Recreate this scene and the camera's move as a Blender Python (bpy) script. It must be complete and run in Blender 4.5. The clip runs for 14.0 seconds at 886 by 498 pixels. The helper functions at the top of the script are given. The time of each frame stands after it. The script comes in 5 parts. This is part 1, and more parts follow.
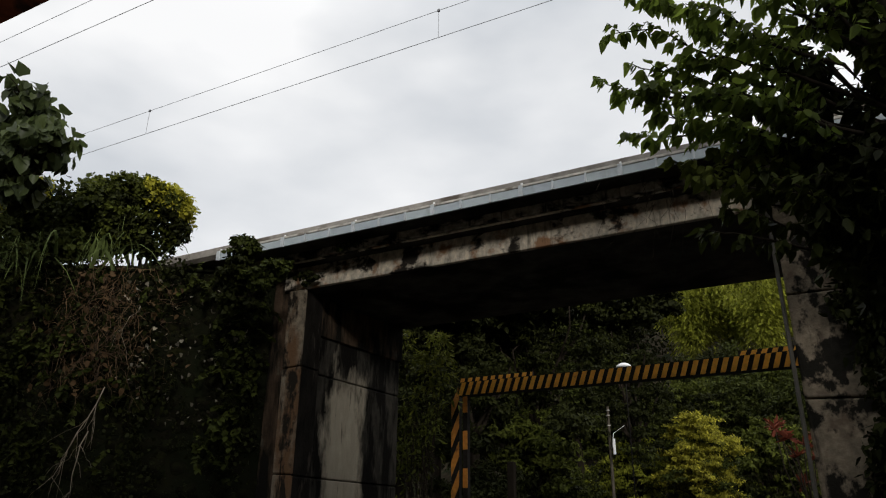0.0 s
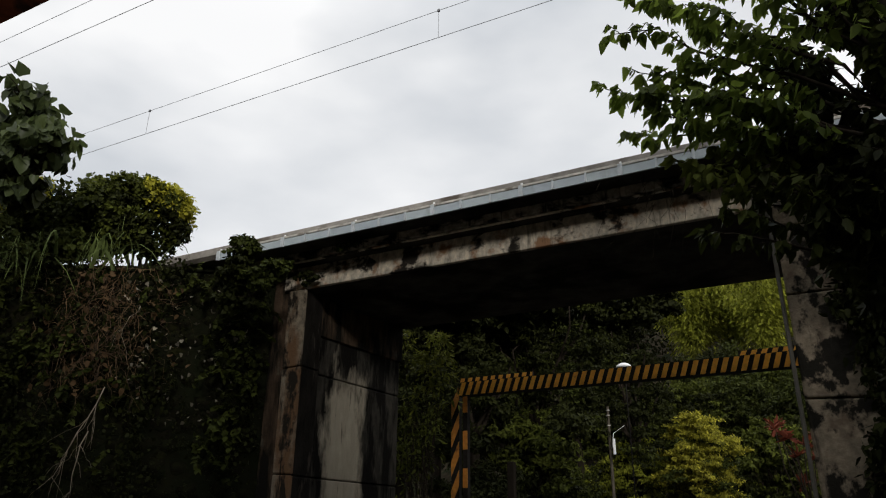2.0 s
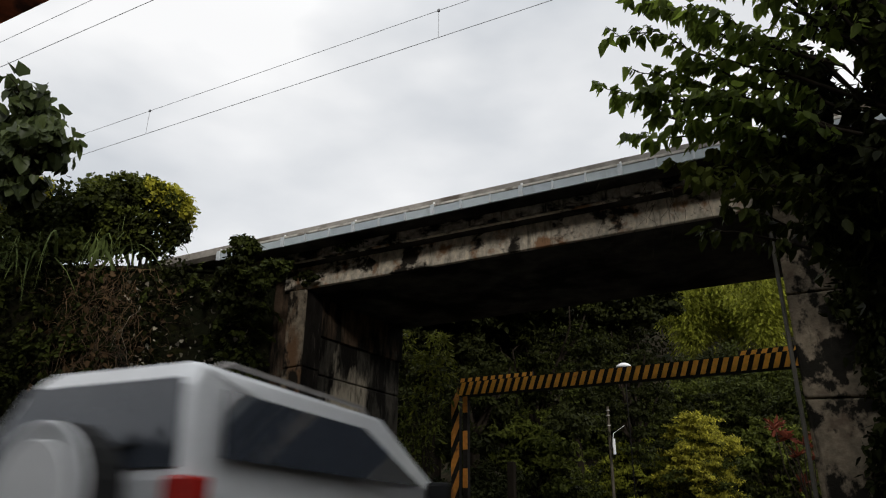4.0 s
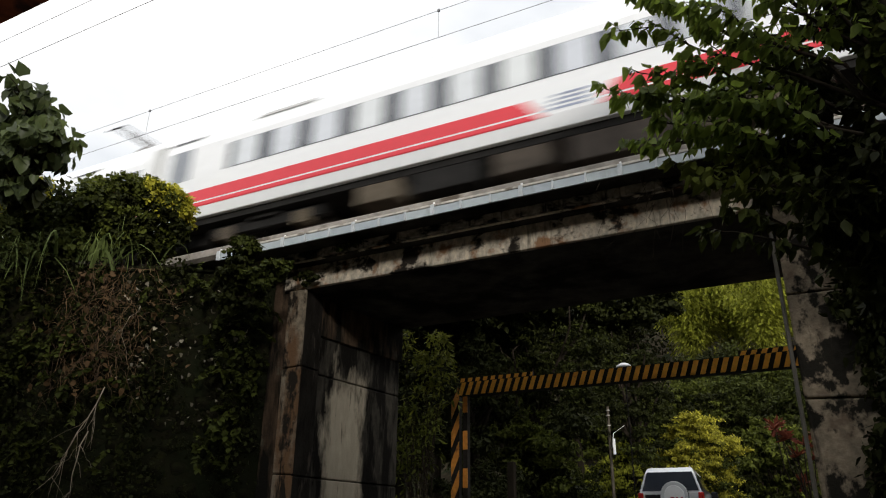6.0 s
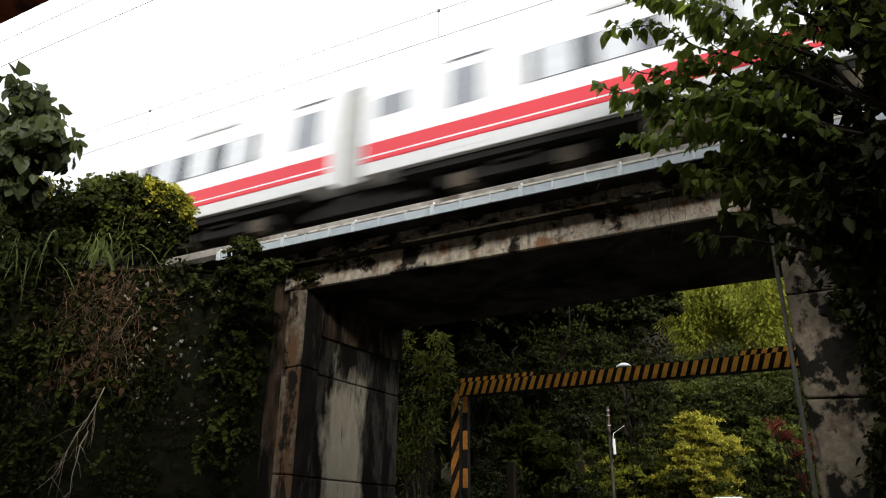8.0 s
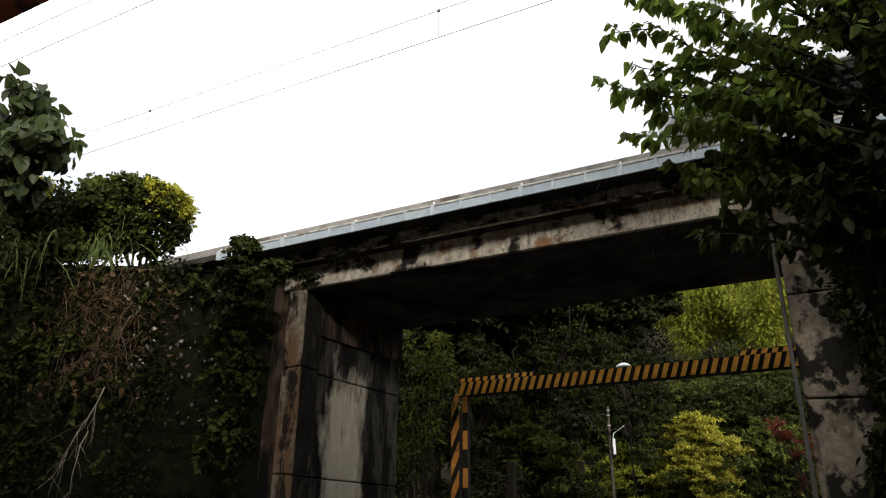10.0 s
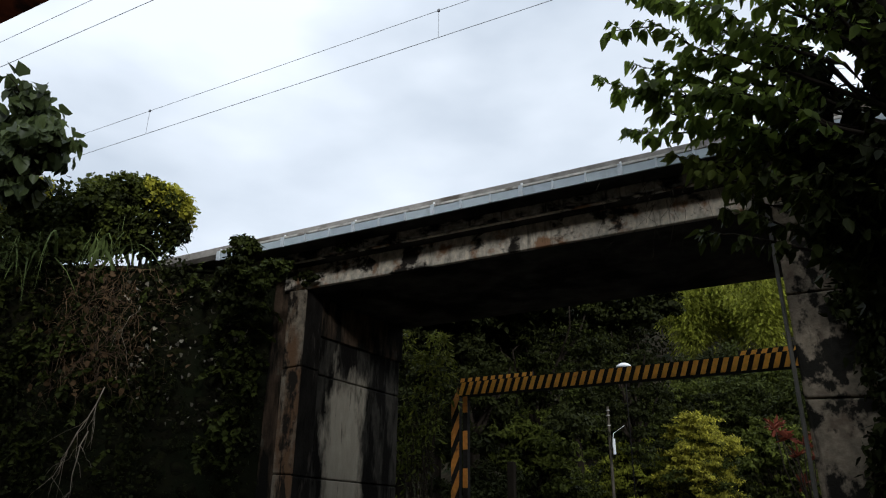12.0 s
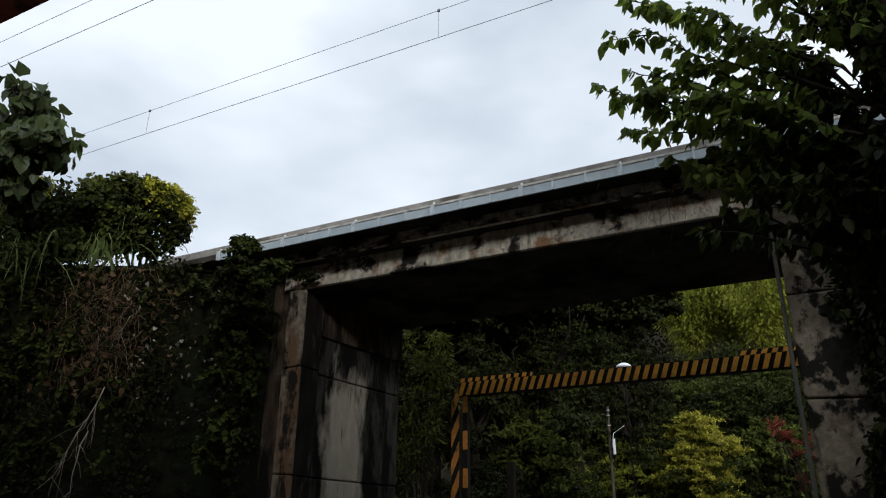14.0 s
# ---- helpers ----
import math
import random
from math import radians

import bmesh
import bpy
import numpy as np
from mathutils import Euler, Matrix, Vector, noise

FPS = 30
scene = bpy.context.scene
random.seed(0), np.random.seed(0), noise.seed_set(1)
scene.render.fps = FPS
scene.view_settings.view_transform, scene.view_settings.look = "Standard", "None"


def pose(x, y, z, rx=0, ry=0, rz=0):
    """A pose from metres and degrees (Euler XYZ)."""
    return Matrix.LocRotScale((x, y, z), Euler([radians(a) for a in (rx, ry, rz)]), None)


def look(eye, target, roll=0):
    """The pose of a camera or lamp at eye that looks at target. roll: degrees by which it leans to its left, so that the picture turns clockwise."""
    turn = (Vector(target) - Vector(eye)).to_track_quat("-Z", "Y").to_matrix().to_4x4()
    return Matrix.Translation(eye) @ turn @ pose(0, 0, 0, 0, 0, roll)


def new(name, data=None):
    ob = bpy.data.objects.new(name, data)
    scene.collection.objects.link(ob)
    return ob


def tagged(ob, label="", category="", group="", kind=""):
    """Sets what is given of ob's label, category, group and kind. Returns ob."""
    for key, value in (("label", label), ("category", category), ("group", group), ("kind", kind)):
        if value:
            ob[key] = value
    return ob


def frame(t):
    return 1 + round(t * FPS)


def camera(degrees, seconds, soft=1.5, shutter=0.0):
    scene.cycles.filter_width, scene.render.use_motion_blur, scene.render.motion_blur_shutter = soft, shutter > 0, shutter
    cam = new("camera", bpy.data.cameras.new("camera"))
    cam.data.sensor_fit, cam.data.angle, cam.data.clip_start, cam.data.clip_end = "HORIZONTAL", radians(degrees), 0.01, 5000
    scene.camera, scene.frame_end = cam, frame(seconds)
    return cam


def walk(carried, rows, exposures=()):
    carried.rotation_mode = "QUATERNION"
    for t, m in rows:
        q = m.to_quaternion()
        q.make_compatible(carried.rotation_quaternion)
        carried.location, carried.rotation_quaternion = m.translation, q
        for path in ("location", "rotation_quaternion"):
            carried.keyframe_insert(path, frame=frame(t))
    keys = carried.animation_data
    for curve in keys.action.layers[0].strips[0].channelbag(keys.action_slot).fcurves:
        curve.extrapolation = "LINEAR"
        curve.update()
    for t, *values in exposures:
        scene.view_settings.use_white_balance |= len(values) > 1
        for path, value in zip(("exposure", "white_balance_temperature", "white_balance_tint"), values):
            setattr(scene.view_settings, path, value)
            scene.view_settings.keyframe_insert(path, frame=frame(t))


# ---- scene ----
EYE = Vector((0, 0, 1.2))
YAW, PITCH = radians(27.771), radians(21.974)
AIM = EYE + Vector((-math.sin(YAW) * math.cos(PITCH), math.cos(YAW) * math.cos(PITCH), math.sin(PITCH)))
cam = camera(62.578, 14.0, soft=1.15, shutter=0.42)
walk(cam, [(0, look(EYE, AIM, 0.5535)), (14.0, look(EYE, AIM, 0.5535))],
     [(0, 0.0, 6500, 10), (3.2, 0.0, 6500, 10), (4.4, 0.0, 6500, 10), (5.3, 0.1, 6550, 10), (5.9, 0.4, 6600, 10), (6.5, 0.7, 6600, 10),
      (8.2, 0.8, 6500, 10), (9.9, 0.78, 6500, 10), (10.3, 0.75, 6350, 10), (10.5, 0.58, 6200, 9), (10.7, 0.4, 6100, 9), (11.0, 0.22, 5950, 9), (11.5, 0.12, 5850, 8), (12.5, 0.08, 5850, 8), (14.0, 0.05, 5900, 8)])


# ---- light: an overcast sky with a weak, wide sun ----
def make_world():
    w = bpy.data.worlds.new("overcast")
    w.use_nodes = True
    nt = w.node_tree
    nt.nodes.clear()
    N, L = nt.nodes.new, nt.links.new
    out, mix = N("ShaderNodeOutputWorld"), N("ShaderNodeMixShader")
    sky, b1, b2 = N("ShaderNodeTexSky"), N("ShaderNodeBackground"), N("ShaderNodeBackground")
    sky.sky_type, sky.sun_disc, sky.sun_elevation, sky.sun_rotation = "NISHITA", False, radians(16), radians(140)
    b1.inputs["Strength"].default_value = 0.1
    L(sky.outputs[0], b1.inputs[0])
    tc, mp, n1, n2 = N("ShaderNodeTexCoord"), N("ShaderNodeMapping"), N("ShaderNodeTexNoise"), N("ShaderNodeTexNoise")
    mp.inputs["Scale"].default_value = (1.0, 1.0, 2.2)
    mp.inputs["Location"].default_value = (0.35, 0.1, 0.0)
    L(tc.outputs["Generated"], mp.inputs[0])
    n1.inputs["Scale"].default_value, n1.inputs["Detail"].default_value, n1.inputs["Roughness"].default_value = 1.5, 4, 0.45
    n2.inputs["Scale"].default_value, n2.inputs["Detail"].default_value = 7.0, 4
    L(mp.outputs[0], n1.inputs["Vector"]); L(mp.outputs[0], n2.inputs["Vector"])
    add = N("ShaderNodeMath"); add.operation = "MULTIPLY_ADD"; add.inputs[1].default_value = 0.12
    L(n2.outputs["Fac"], add.inputs[0]); L(n1.outputs["Fac"], add.inputs[2])
    ramp = N("ShaderNodeValToRGB")
    e = ramp.color_ramp.elements
    e[0].position, e[0].color = 0.44, (0.53, 0.565, 0.61, 1)
    e[1].position, e[1].color = 0.66, (1.0, 1.0, 1.0, 1)
    L(add.outputs[0], ramp.inputs[0]); L(ramp.outputs[0], b2.inputs[0])
    # an overcast sky is about twice as bright overhead as low down
    sz, up = N("ShaderNodeSeparateXYZ"), N("ShaderNodeMapRange")
    up.interpolation_type = "SMOOTHSTEP"
    for i, v in enumerate((0.6, 1.0, 1.02, 2.1)):
        up.inputs[i + 1].default_value = v
    L(tc.outputs["Generated"], sz.inputs[0]); L(sz.outputs[2], up.inputs[0]); L(up.outputs[0], b2.inputs["Strength"])
    mix.inputs[0].default_value = 0.93
    L(b1.outputs[0], mix.inputs[1]); L(b2.outputs[0], mix.inputs[2]); L(mix.outputs[0], out.inputs[0])
    scene.world = w


make_world()
sun = new("sun", bpy.data.lights.new("sun", "SUN"))
sun.data.energy, sun.data.angle, sun.data.color = 1.7, radians(8), (1, 0.97, 0.92)
sun.matrix_world = look((0.643 * 20, -0.766 * 20, 20 * math.tan(radians(16))), (0, 0, 0))


# ---- materials ----
def mat(name, col, rough=0.8, metal=0.0, var=0.25, scale=6.0, stretch=(1, 1, 1), bump=0.15, bscale=40.0, dark=None, dark_at=(0.5, 0.62),
        dark_scale=1.2, dark_stretch=(1, 1, 1), pale=None, pale_at=(0.55, 0.7), pale_scale=2.0, pale_stretch=(1, 1, 1), translucent=0.0,
        island=0.0, obj_var=0.0, spec=0.4, coat=0.0, patch=None, streak=None):
    m = bpy.data.materials.new(name)
    m.use_nodes = True
    nt = m.node_tree
    N, L = nt.nodes.new, nt.links.new
    bs = nt.nodes["Principled BSDF"]
    bs.inputs["Roughness"].default_value, bs.inputs["Metallic"].default_value = rough, metal
    bs.inputs["Specular IOR Level"].default_value = spec if rough < 0.7 else min(spec, 0.08)
    bs.inputs["Coat Weight"].default_value = coat
    tc = N("ShaderNodeTexCoord")

    def noisy(sc, st, detail=5, rough_=0.6):
        mp, n = N("ShaderNodeMapping"), N("ShaderNodeTexNoise")
        mp.inputs["Scale"].default_value = st
        L(tc.outputs["Object"], mp.inputs[0]); L(mp.outputs[0], n.inputs["Vector"])
        n.inputs["Scale"].default_value, n.inputs["Detail"].default_value, n.inputs["Roughness"].default_value = sc, detail, rough_
        return n.outputs["Fac"]

    def ramp(fac, a, b, ca=(0, 0, 0, 1), cb=(1, 1, 1, 1)):
        r = N("ShaderNodeValToRGB")
        r.color_ramp.elements[0].position, r.color_ramp.elements[0].color = a, ca
        r.color_ramp.elements[1].position, r.color_ramp.elements[1].color = b, cb
        L(fac, r.inputs[0])
        return r.outputs[0]

    def blend(fac, a, b, kind="MIX"):
        x = N("ShaderNodeMix")
        x.data_type, x.blend_type = "RGBA", kind
        for sock, v in ((0, fac), (6, a), (7, b)):
            if hasattr(v, "is_linked"):
                L(v, x.inputs[sock])
            else:
                x.inputs[sock].default_value = v
        return x.outputs[2]

    lo = tuple(max(c * (1 - var), 0) for c in col) + (1,)
    hi = tuple(min(c * (1 + var), 1) for c in col) + (1,)
    c = ramp(noisy(scale, stretch), 0.3, 0.7, lo, hi)
    if pale:
        c = blend(ramp(noisy(pale_scale, pale_stretch), *pale_at), c, (*pale, 1))
    if patch:  # an uneven light area: y from, y to, z top, colour
        sx, wob = N("ShaderNodeSeparateXYZ"), noisy(3.4, (1, 1, 0.3), 8, 0.68)
        L(tc.outputs["Object"], sx.inputs[0])
        mask = None
        for src, sgn, lim, wd in ((sx.outputs[1], 1, patch[0], 0.22), (sx.outputs[1], -1, patch[1], 0.22), (sx.outputs[2], -1, patch[2], 0.6)):
            a = N("ShaderNodeMath"); a.operation = "MULTIPLY_ADD"; a.inputs[1].default_value = sgn / wd; a.inputs[2].default_value = -sgn * lim / wd
            L(src, a.inputs[0])
            w = N("ShaderNodeMath"); w.operation = "MULTIPLY_ADD"; w.inputs[1].default_value = 4.0; w.inputs[2].default_value = -1.9
            L(wob, w.inputs[0])
            b = N("ShaderNodeMath"); b.operation = "ADD"; b.use_clamp = True
            L(a.outputs[0], b.inputs[0]); L(w.outputs[0], b.inputs[1])
            if mask:
                k = N("ShaderNodeMath"); k.operation = "MULTIPLY"; L(mask, k.inputs[0]); L(b.outputs[0], k.inputs[1]); mask = k.outputs[0]
            else:
                mask = b.outputs[0]
    if dark:
        c = blend(ramp(noisy(dark_scale, dark_stretch, 7, 0.62), *dark_at), c, (*dark, 1))
    if patch:
        c = blend(mask, c, ramp(noisy(5, (1, 1, 0.3)), 0.3, 0.7, tuple(v * 0.7 for v in patch[3]) + (1,), (*patch[3], 1)))
    if streak:  # thin dark runs down the surface: colour, thresholds, scale
        c = blend(ramp(noisy(streak[2], (1, 1, 0.09), 6, 0.66), *streak[1]), c, (*streak[0], 1))
    if island or obj_var:
        if island:
            g = N("ShaderNodeNewGeometry"); src = g.outputs["Random Per Island"]
        else:
            g = N("ShaderNodeObjectInfo"); src = g.outputs["Random"]
        k = island or obj_var
        c = blend(1.0, c, ramp(src, 0, 1, (1 - k, 1 - k, 1 - k * 0.8, 1), (1 + k, 1 + k * 0.9, 1 + k * 0.3, 1)), "MULTIPLY")
    L(c, bs.inputs["Base Color"])
    if bump:
        bn = N("ShaderNodeBump")
        bn.inputs["Strength"].default_value, bn.inputs["Distance"].default_value = bump, 0.02
        L(noisy(bscale, (1, 1, 1), 6, 0.65), bn.inputs["Height"]); L(bn.outputs[0], bs.inputs["Normal"])
    if translucent:
        tr, mx = N("ShaderNodeBsdfTranslucent"), N("ShaderNodeMixShader")
        L(c, tr.inputs[0]); mx.inputs[0].default_value = translucent
        L(bs.outputs[0], mx.inputs[1]); L(tr.outputs[0], mx.inputs[2]); L(mx.outputs[0], nt.nodes["Material Output"].inputs[0])
    return m


def leaf_mat(name, col, k=0.45, tr=0.3, rough=0.55, spec=0.05):
    return mat(name, col, rough, var=0.5, scale=1.1, bump=0, translucent=tr, island=k * 0.5, spec=spec)


M = {
    "concrete": mat("weathered_concrete", (0.56, 0.49, 0.39), 0.9, var=0.5, scale=9, stretch=(1, 1, 0.7), bump=0.7, bscale=22,
                    dark=(0.025, 0.021, 0.017), dark_at=(0.53, 0.58), dark_scale=1.7, dark_stretch=(0.8, 0.8, 1.0),
                    pale=(0.3, 0.165, 0.09), pale_at=(0.53, 0.62), pale_scale=2.2, streak=((0.03, 0.026, 0.02), (0.57, 0.7), 5.0)),
    "fascia": mat("black_stained_fascia", (0.36, 0.32, 0.265), 0.92, var=0.5, scale=9, bump=0.7, bscale=22,
                  dark=(0.012, 0.011, 0.01), dark_at=(0.49, 0.57), dark_scale=1.9, dark_stretch=(0.8, 0.8, 1.6),
                  streak=((0.012, 0.011, 0.01), (0.54, 0.66), 6.0)),
    "pier": mat("stained_pier_concrete", (0.26, 0.21, 0.15), 0.92, var=0.35, scale=9, bump=0.9, bscale=16,
                dark=(0.02, 0.018, 0.014), dark_at=(0.49, 0.54), dark_scale=1.7, dark_stretch=(1.2, 1.2, 0.9),
                pale=(0.16, 0.12, 0.085), pale_at=(0.52, 0.66), pale_scale=3.2, streak=((0.05, 0.042, 0.034), (0.58, 0.7), 7.0)),
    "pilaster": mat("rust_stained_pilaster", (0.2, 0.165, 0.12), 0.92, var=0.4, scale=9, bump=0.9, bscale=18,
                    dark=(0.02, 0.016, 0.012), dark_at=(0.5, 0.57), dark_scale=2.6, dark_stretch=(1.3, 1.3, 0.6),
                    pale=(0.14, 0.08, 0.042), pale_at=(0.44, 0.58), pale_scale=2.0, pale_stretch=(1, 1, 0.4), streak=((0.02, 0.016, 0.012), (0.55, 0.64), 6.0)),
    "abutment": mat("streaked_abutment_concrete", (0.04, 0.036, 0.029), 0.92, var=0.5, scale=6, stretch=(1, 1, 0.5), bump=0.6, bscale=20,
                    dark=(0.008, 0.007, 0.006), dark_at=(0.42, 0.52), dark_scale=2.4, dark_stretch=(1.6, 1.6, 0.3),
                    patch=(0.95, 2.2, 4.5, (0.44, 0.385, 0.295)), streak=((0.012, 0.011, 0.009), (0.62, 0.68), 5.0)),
    "black_side": mat("near_black_concrete", (0.014, 0.012, 0.01), 0.92, var=0.5, scale=5, stretch=(1, 1, 0.4), bump=0.6, bscale=20,
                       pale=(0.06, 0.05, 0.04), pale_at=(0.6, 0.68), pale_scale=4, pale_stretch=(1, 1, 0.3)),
    "brown": mat("brown_stained_concrete", (0.075, 0.05, 0.032), 0.92, var=0.5, scale=6, stretch=(1, 1, 0.3), bump=0.6, bscale=20,
                 dark=(0.01, 0.009, 0.007), dark_at=(0.42, 0.54), dark_scale=1.8, dark_stretch=(1.6, 1.6, 0.35),
                 pale=(0.12, 0.105, 0.075), pale_at=(0.58, 0.7), pale_scale=3),
    # undersides and recesses: the shade there is put into a near-black colour
    "soffit": mat("shade_dark_soffit_concrete", (0.06, 0.052, 0.042), 0.95, var=0.5, scale=2.5, bump=0.4, bscale=18,
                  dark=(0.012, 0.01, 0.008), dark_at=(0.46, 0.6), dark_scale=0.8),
    "panel": mat("grey_painted_steel_panel", (0.42, 0.47, 0.5), 0.55, var=0.1, scale=5, bump=0.05, dark=(0.25, 0.26, 0.26),
                 dark_at=(0.62, 0.8), dark_scale=3, dark_stretch=(1, 1, 0.4), obj_var=0.06),
    "post_paint": mat("pale_grey_post_paint", (0.55, 0.58, 0.59), 0.55, var=0.12, scale=8, bump=0.05, dark=(0.25, 0.22, 0.18), dark_at=(0.62, 0.75), dark_scale=6),
    "ledge": mat("pale_worn_ledge", (0.55, 0.52, 0.46), 0.9, var=0.25, scale=8, bump=0.3, dark=(0.16, 0.13, 0.1), dark_at=(0.55, 0.68), dark_scale=5),
    "kerb": mat("brownish_concrete_kerb", (0.3, 0.275, 0.245), 0.9, var=0.3, scale=5, bump=0.3, dark=(0.12, 0.1, 0.08)),
    "ballast": mat("grey_ballast", (0.2, 0.18, 0.16), 0.95, var=0.5, scale=30, bump=0.8, bscale=30),
    "rail": mat("rusty_steel_rail", (0.2, 0.13, 0.09), 0.5, 0.7, bump=0.1),
    # mossy stone, coloured darker still for the shade under the plants
    "wall": mat("shaded_mossy_stone", (0.0115, 0.0105, 0.006), 0.95, var=0.5, scale=5, bump=0.7, bscale=16, dark=(0.012, 0.014, 0.007),
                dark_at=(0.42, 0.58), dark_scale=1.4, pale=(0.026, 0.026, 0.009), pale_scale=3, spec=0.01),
    "asphalt": mat("asphalt", (0.05, 0.05, 0.05), 0.9, var=0.3, scale=20, bump=0.4, bscale=80),
    "earth": mat("earth_and_litter", (0.04, 0.032, 0.02), 0.98, var=0.5, scale=3, bump=0.8, bscale=12, dark=(0.015, 0.02, 0.008)),
    "yellow": mat("faded_yellow_orange_paint", (0.8, 0.37, 0.04), 0.6, var=0.2, scale=8, bump=0.08, dark=(0.25, 0.12, 0.03), dark_at=(0.62, 0.75), dark_scale=3),
    "orange": mat("dull_orange_paint", (0.5, 0.2, 0.03), 0.65, var=0.25, scale=8, bump=0.08, dark=(0.15, 0.06, 0.02), dark_at=(0.55, 0.7), dark_scale=3),
    "black": mat("black_paint", (0.016, 0.014, 0.012), 0.75, var=0.4, bump=0.08),
    "rust": mat("rust_red_paint", (0.3, 0.08, 0.035), 0.75, var=0.35, scale=6, bump=0.2, dark=(0.07, 0.03, 0.02), dark_scale=4),
    "wire": mat("dark_wire", (0.2, 0.2, 0.205), 0.5, 0.6, bump=0),
    "white": mat("white_train_paint", (0.82, 0.83, 0.84), 0.3, var=0.04, bump=0, coat=0.3),
    "red": mat("red_train_paint", (0.68, 0.035, 0.05), 0.3, var=0.08, bump=0, coat=0.3),
    "under": mat("sooty_underframe", (0.022, 0.021, 0.02), 0.8, var=0.5, scale=4, bump=0.2),
    "box": mat("dusty_equipment_box", (0.11, 0.093, 0.078), 0.7, var=0.35, scale=3, bump=0.1, obj_var=0.4),
    "steel": mat("worn_steel", (0.3, 0.28, 0.26), 0.45, 0.7, bump=0.1),
    "glass": mat("dark_window_glass", (0.03, 0.035, 0.045), 0.06, var=0.1, bump=0, spec=0.9),
    "pale_pane": mat("pale_window_glass", (0.66, 0.69, 0.73), 0.12, var=0.1, bump=0, spec=0.8, obj_var=0.1),
    "tinted": mat("grey_tinted_glass", (0.26, 0.28, 0.31), 0.12, var=0.15, bump=0, spec=0.8),
    "rubber": mat("black_rubber", (0.02, 0.02, 0.02), 0.85, var=0.3, bump=0.1),
    "gangway": mat("grey_gangway_rubber", (0.42, 0.42, 0.41), 0.8, var=0.2, bump=0),
    "silver": mat("silver_car_paint", (0.62, 0.63, 0.64), 0.35, 0.2, var=0.08, bump=0, coat=0.6),
    "lamp_red": mat("red_tail_lamp", (0.4, 0.02, 0.015), 0.2, var=0.15, bump=0, spec=0.7),
    "plate": mat("plain_white_plate", (0.6, 0.6, 0.58), 0.5, var=0.05, bump=0),
    "ink": mat("dark_ink", (0.3, 0.34, 0.45), 0.6, var=0.1, bump=0),
    "redink": mat("red_ink", (0.5, 0.05, 0.04), 0.5, var=0.1, bump=0),
    "bark": mat("grey_brown_bark", (0.024, 0.019, 0.014), 0.95, spec=0.02, var=0.4, scale=8, stretch=(1, 1, 0.25), bump=0.6, bscale=20),
    "twig": mat("dry_twig", (0.12, 0.08, 0.05), 0.9, var=0.4, scale=10, bump=0.2, island=0.4),
    "dead_wood": mat("bleached_dead_wood", (0.27, 0.22, 0.165), 0.9, var=0.35, scale=10, bump=0.2),
    "old_pole": mat("weathered_brown_grey_pole", (0.07, 0.06, 0.045), 0.9, var=0.3, scale=4, bump=0.2),
    "pole": mat("grey_concrete_pole", (0.11, 0.1, 0.085), 0.85, var=0.25, scale=4, bump=0.2, dark=(0.12, 0.11, 0.1)),
    "lampwhite": mat("white_lamp_shell", (0.8, 0.8, 0.8), 0.35, var=0.05, bump=0),
    "leaf": leaf_mat("green_leaf", (0.068, 0.08, 0.015)),
    # dark foliage; also inner and lower leaves, whose shade is in this colour
    "leaf_dark": leaf_mat("dark_and_shaded_leaf", (0.019, 0.022, 0.006), tr=0.12),
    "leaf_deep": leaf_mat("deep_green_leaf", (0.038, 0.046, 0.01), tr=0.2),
    "leaf_near": leaf_mat("near_green_leaf", (0.13, 0.178, 0.033), 0.9, tr=0.62, spec=0.2),
    "leaf_broad": leaf_mat("broad_matt_leaf", (0.06, 0.078, 0.03), 0.6, 0.4, 0.42, 0.2),
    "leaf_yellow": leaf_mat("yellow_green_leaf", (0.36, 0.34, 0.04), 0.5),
    "leaf_gold": leaf_mat("golden_green_leaf", (0.28, 0.265, 0.038), 0.9),
    "leaf_olive": leaf_mat("olive_green_leaf", (0.125, 0.135, 0.024), 0.5),
    "leaf_bright": leaf_mat("bright_bamboo_leaf", (0.2, 0.215, 0.028), 0.35),
    "leaf_red": leaf_mat("red_cordyline_leaf", (0.13, 0.035, 0.02), 0.5),
    "leaf_dry": leaf_mat("dry_brown_leaf", (0.12, 0.075, 0.04), 0.4, 0.15, 0.8),
    "grass": leaf_mat("grass_blade", (0.12, 0.155, 0.05), 0.35),
    "leaf_pale": leaf_mat("bleached_dead_leaf", (0.28, 0.25, 0.2), 0.4, 0.1, 0.9),
}


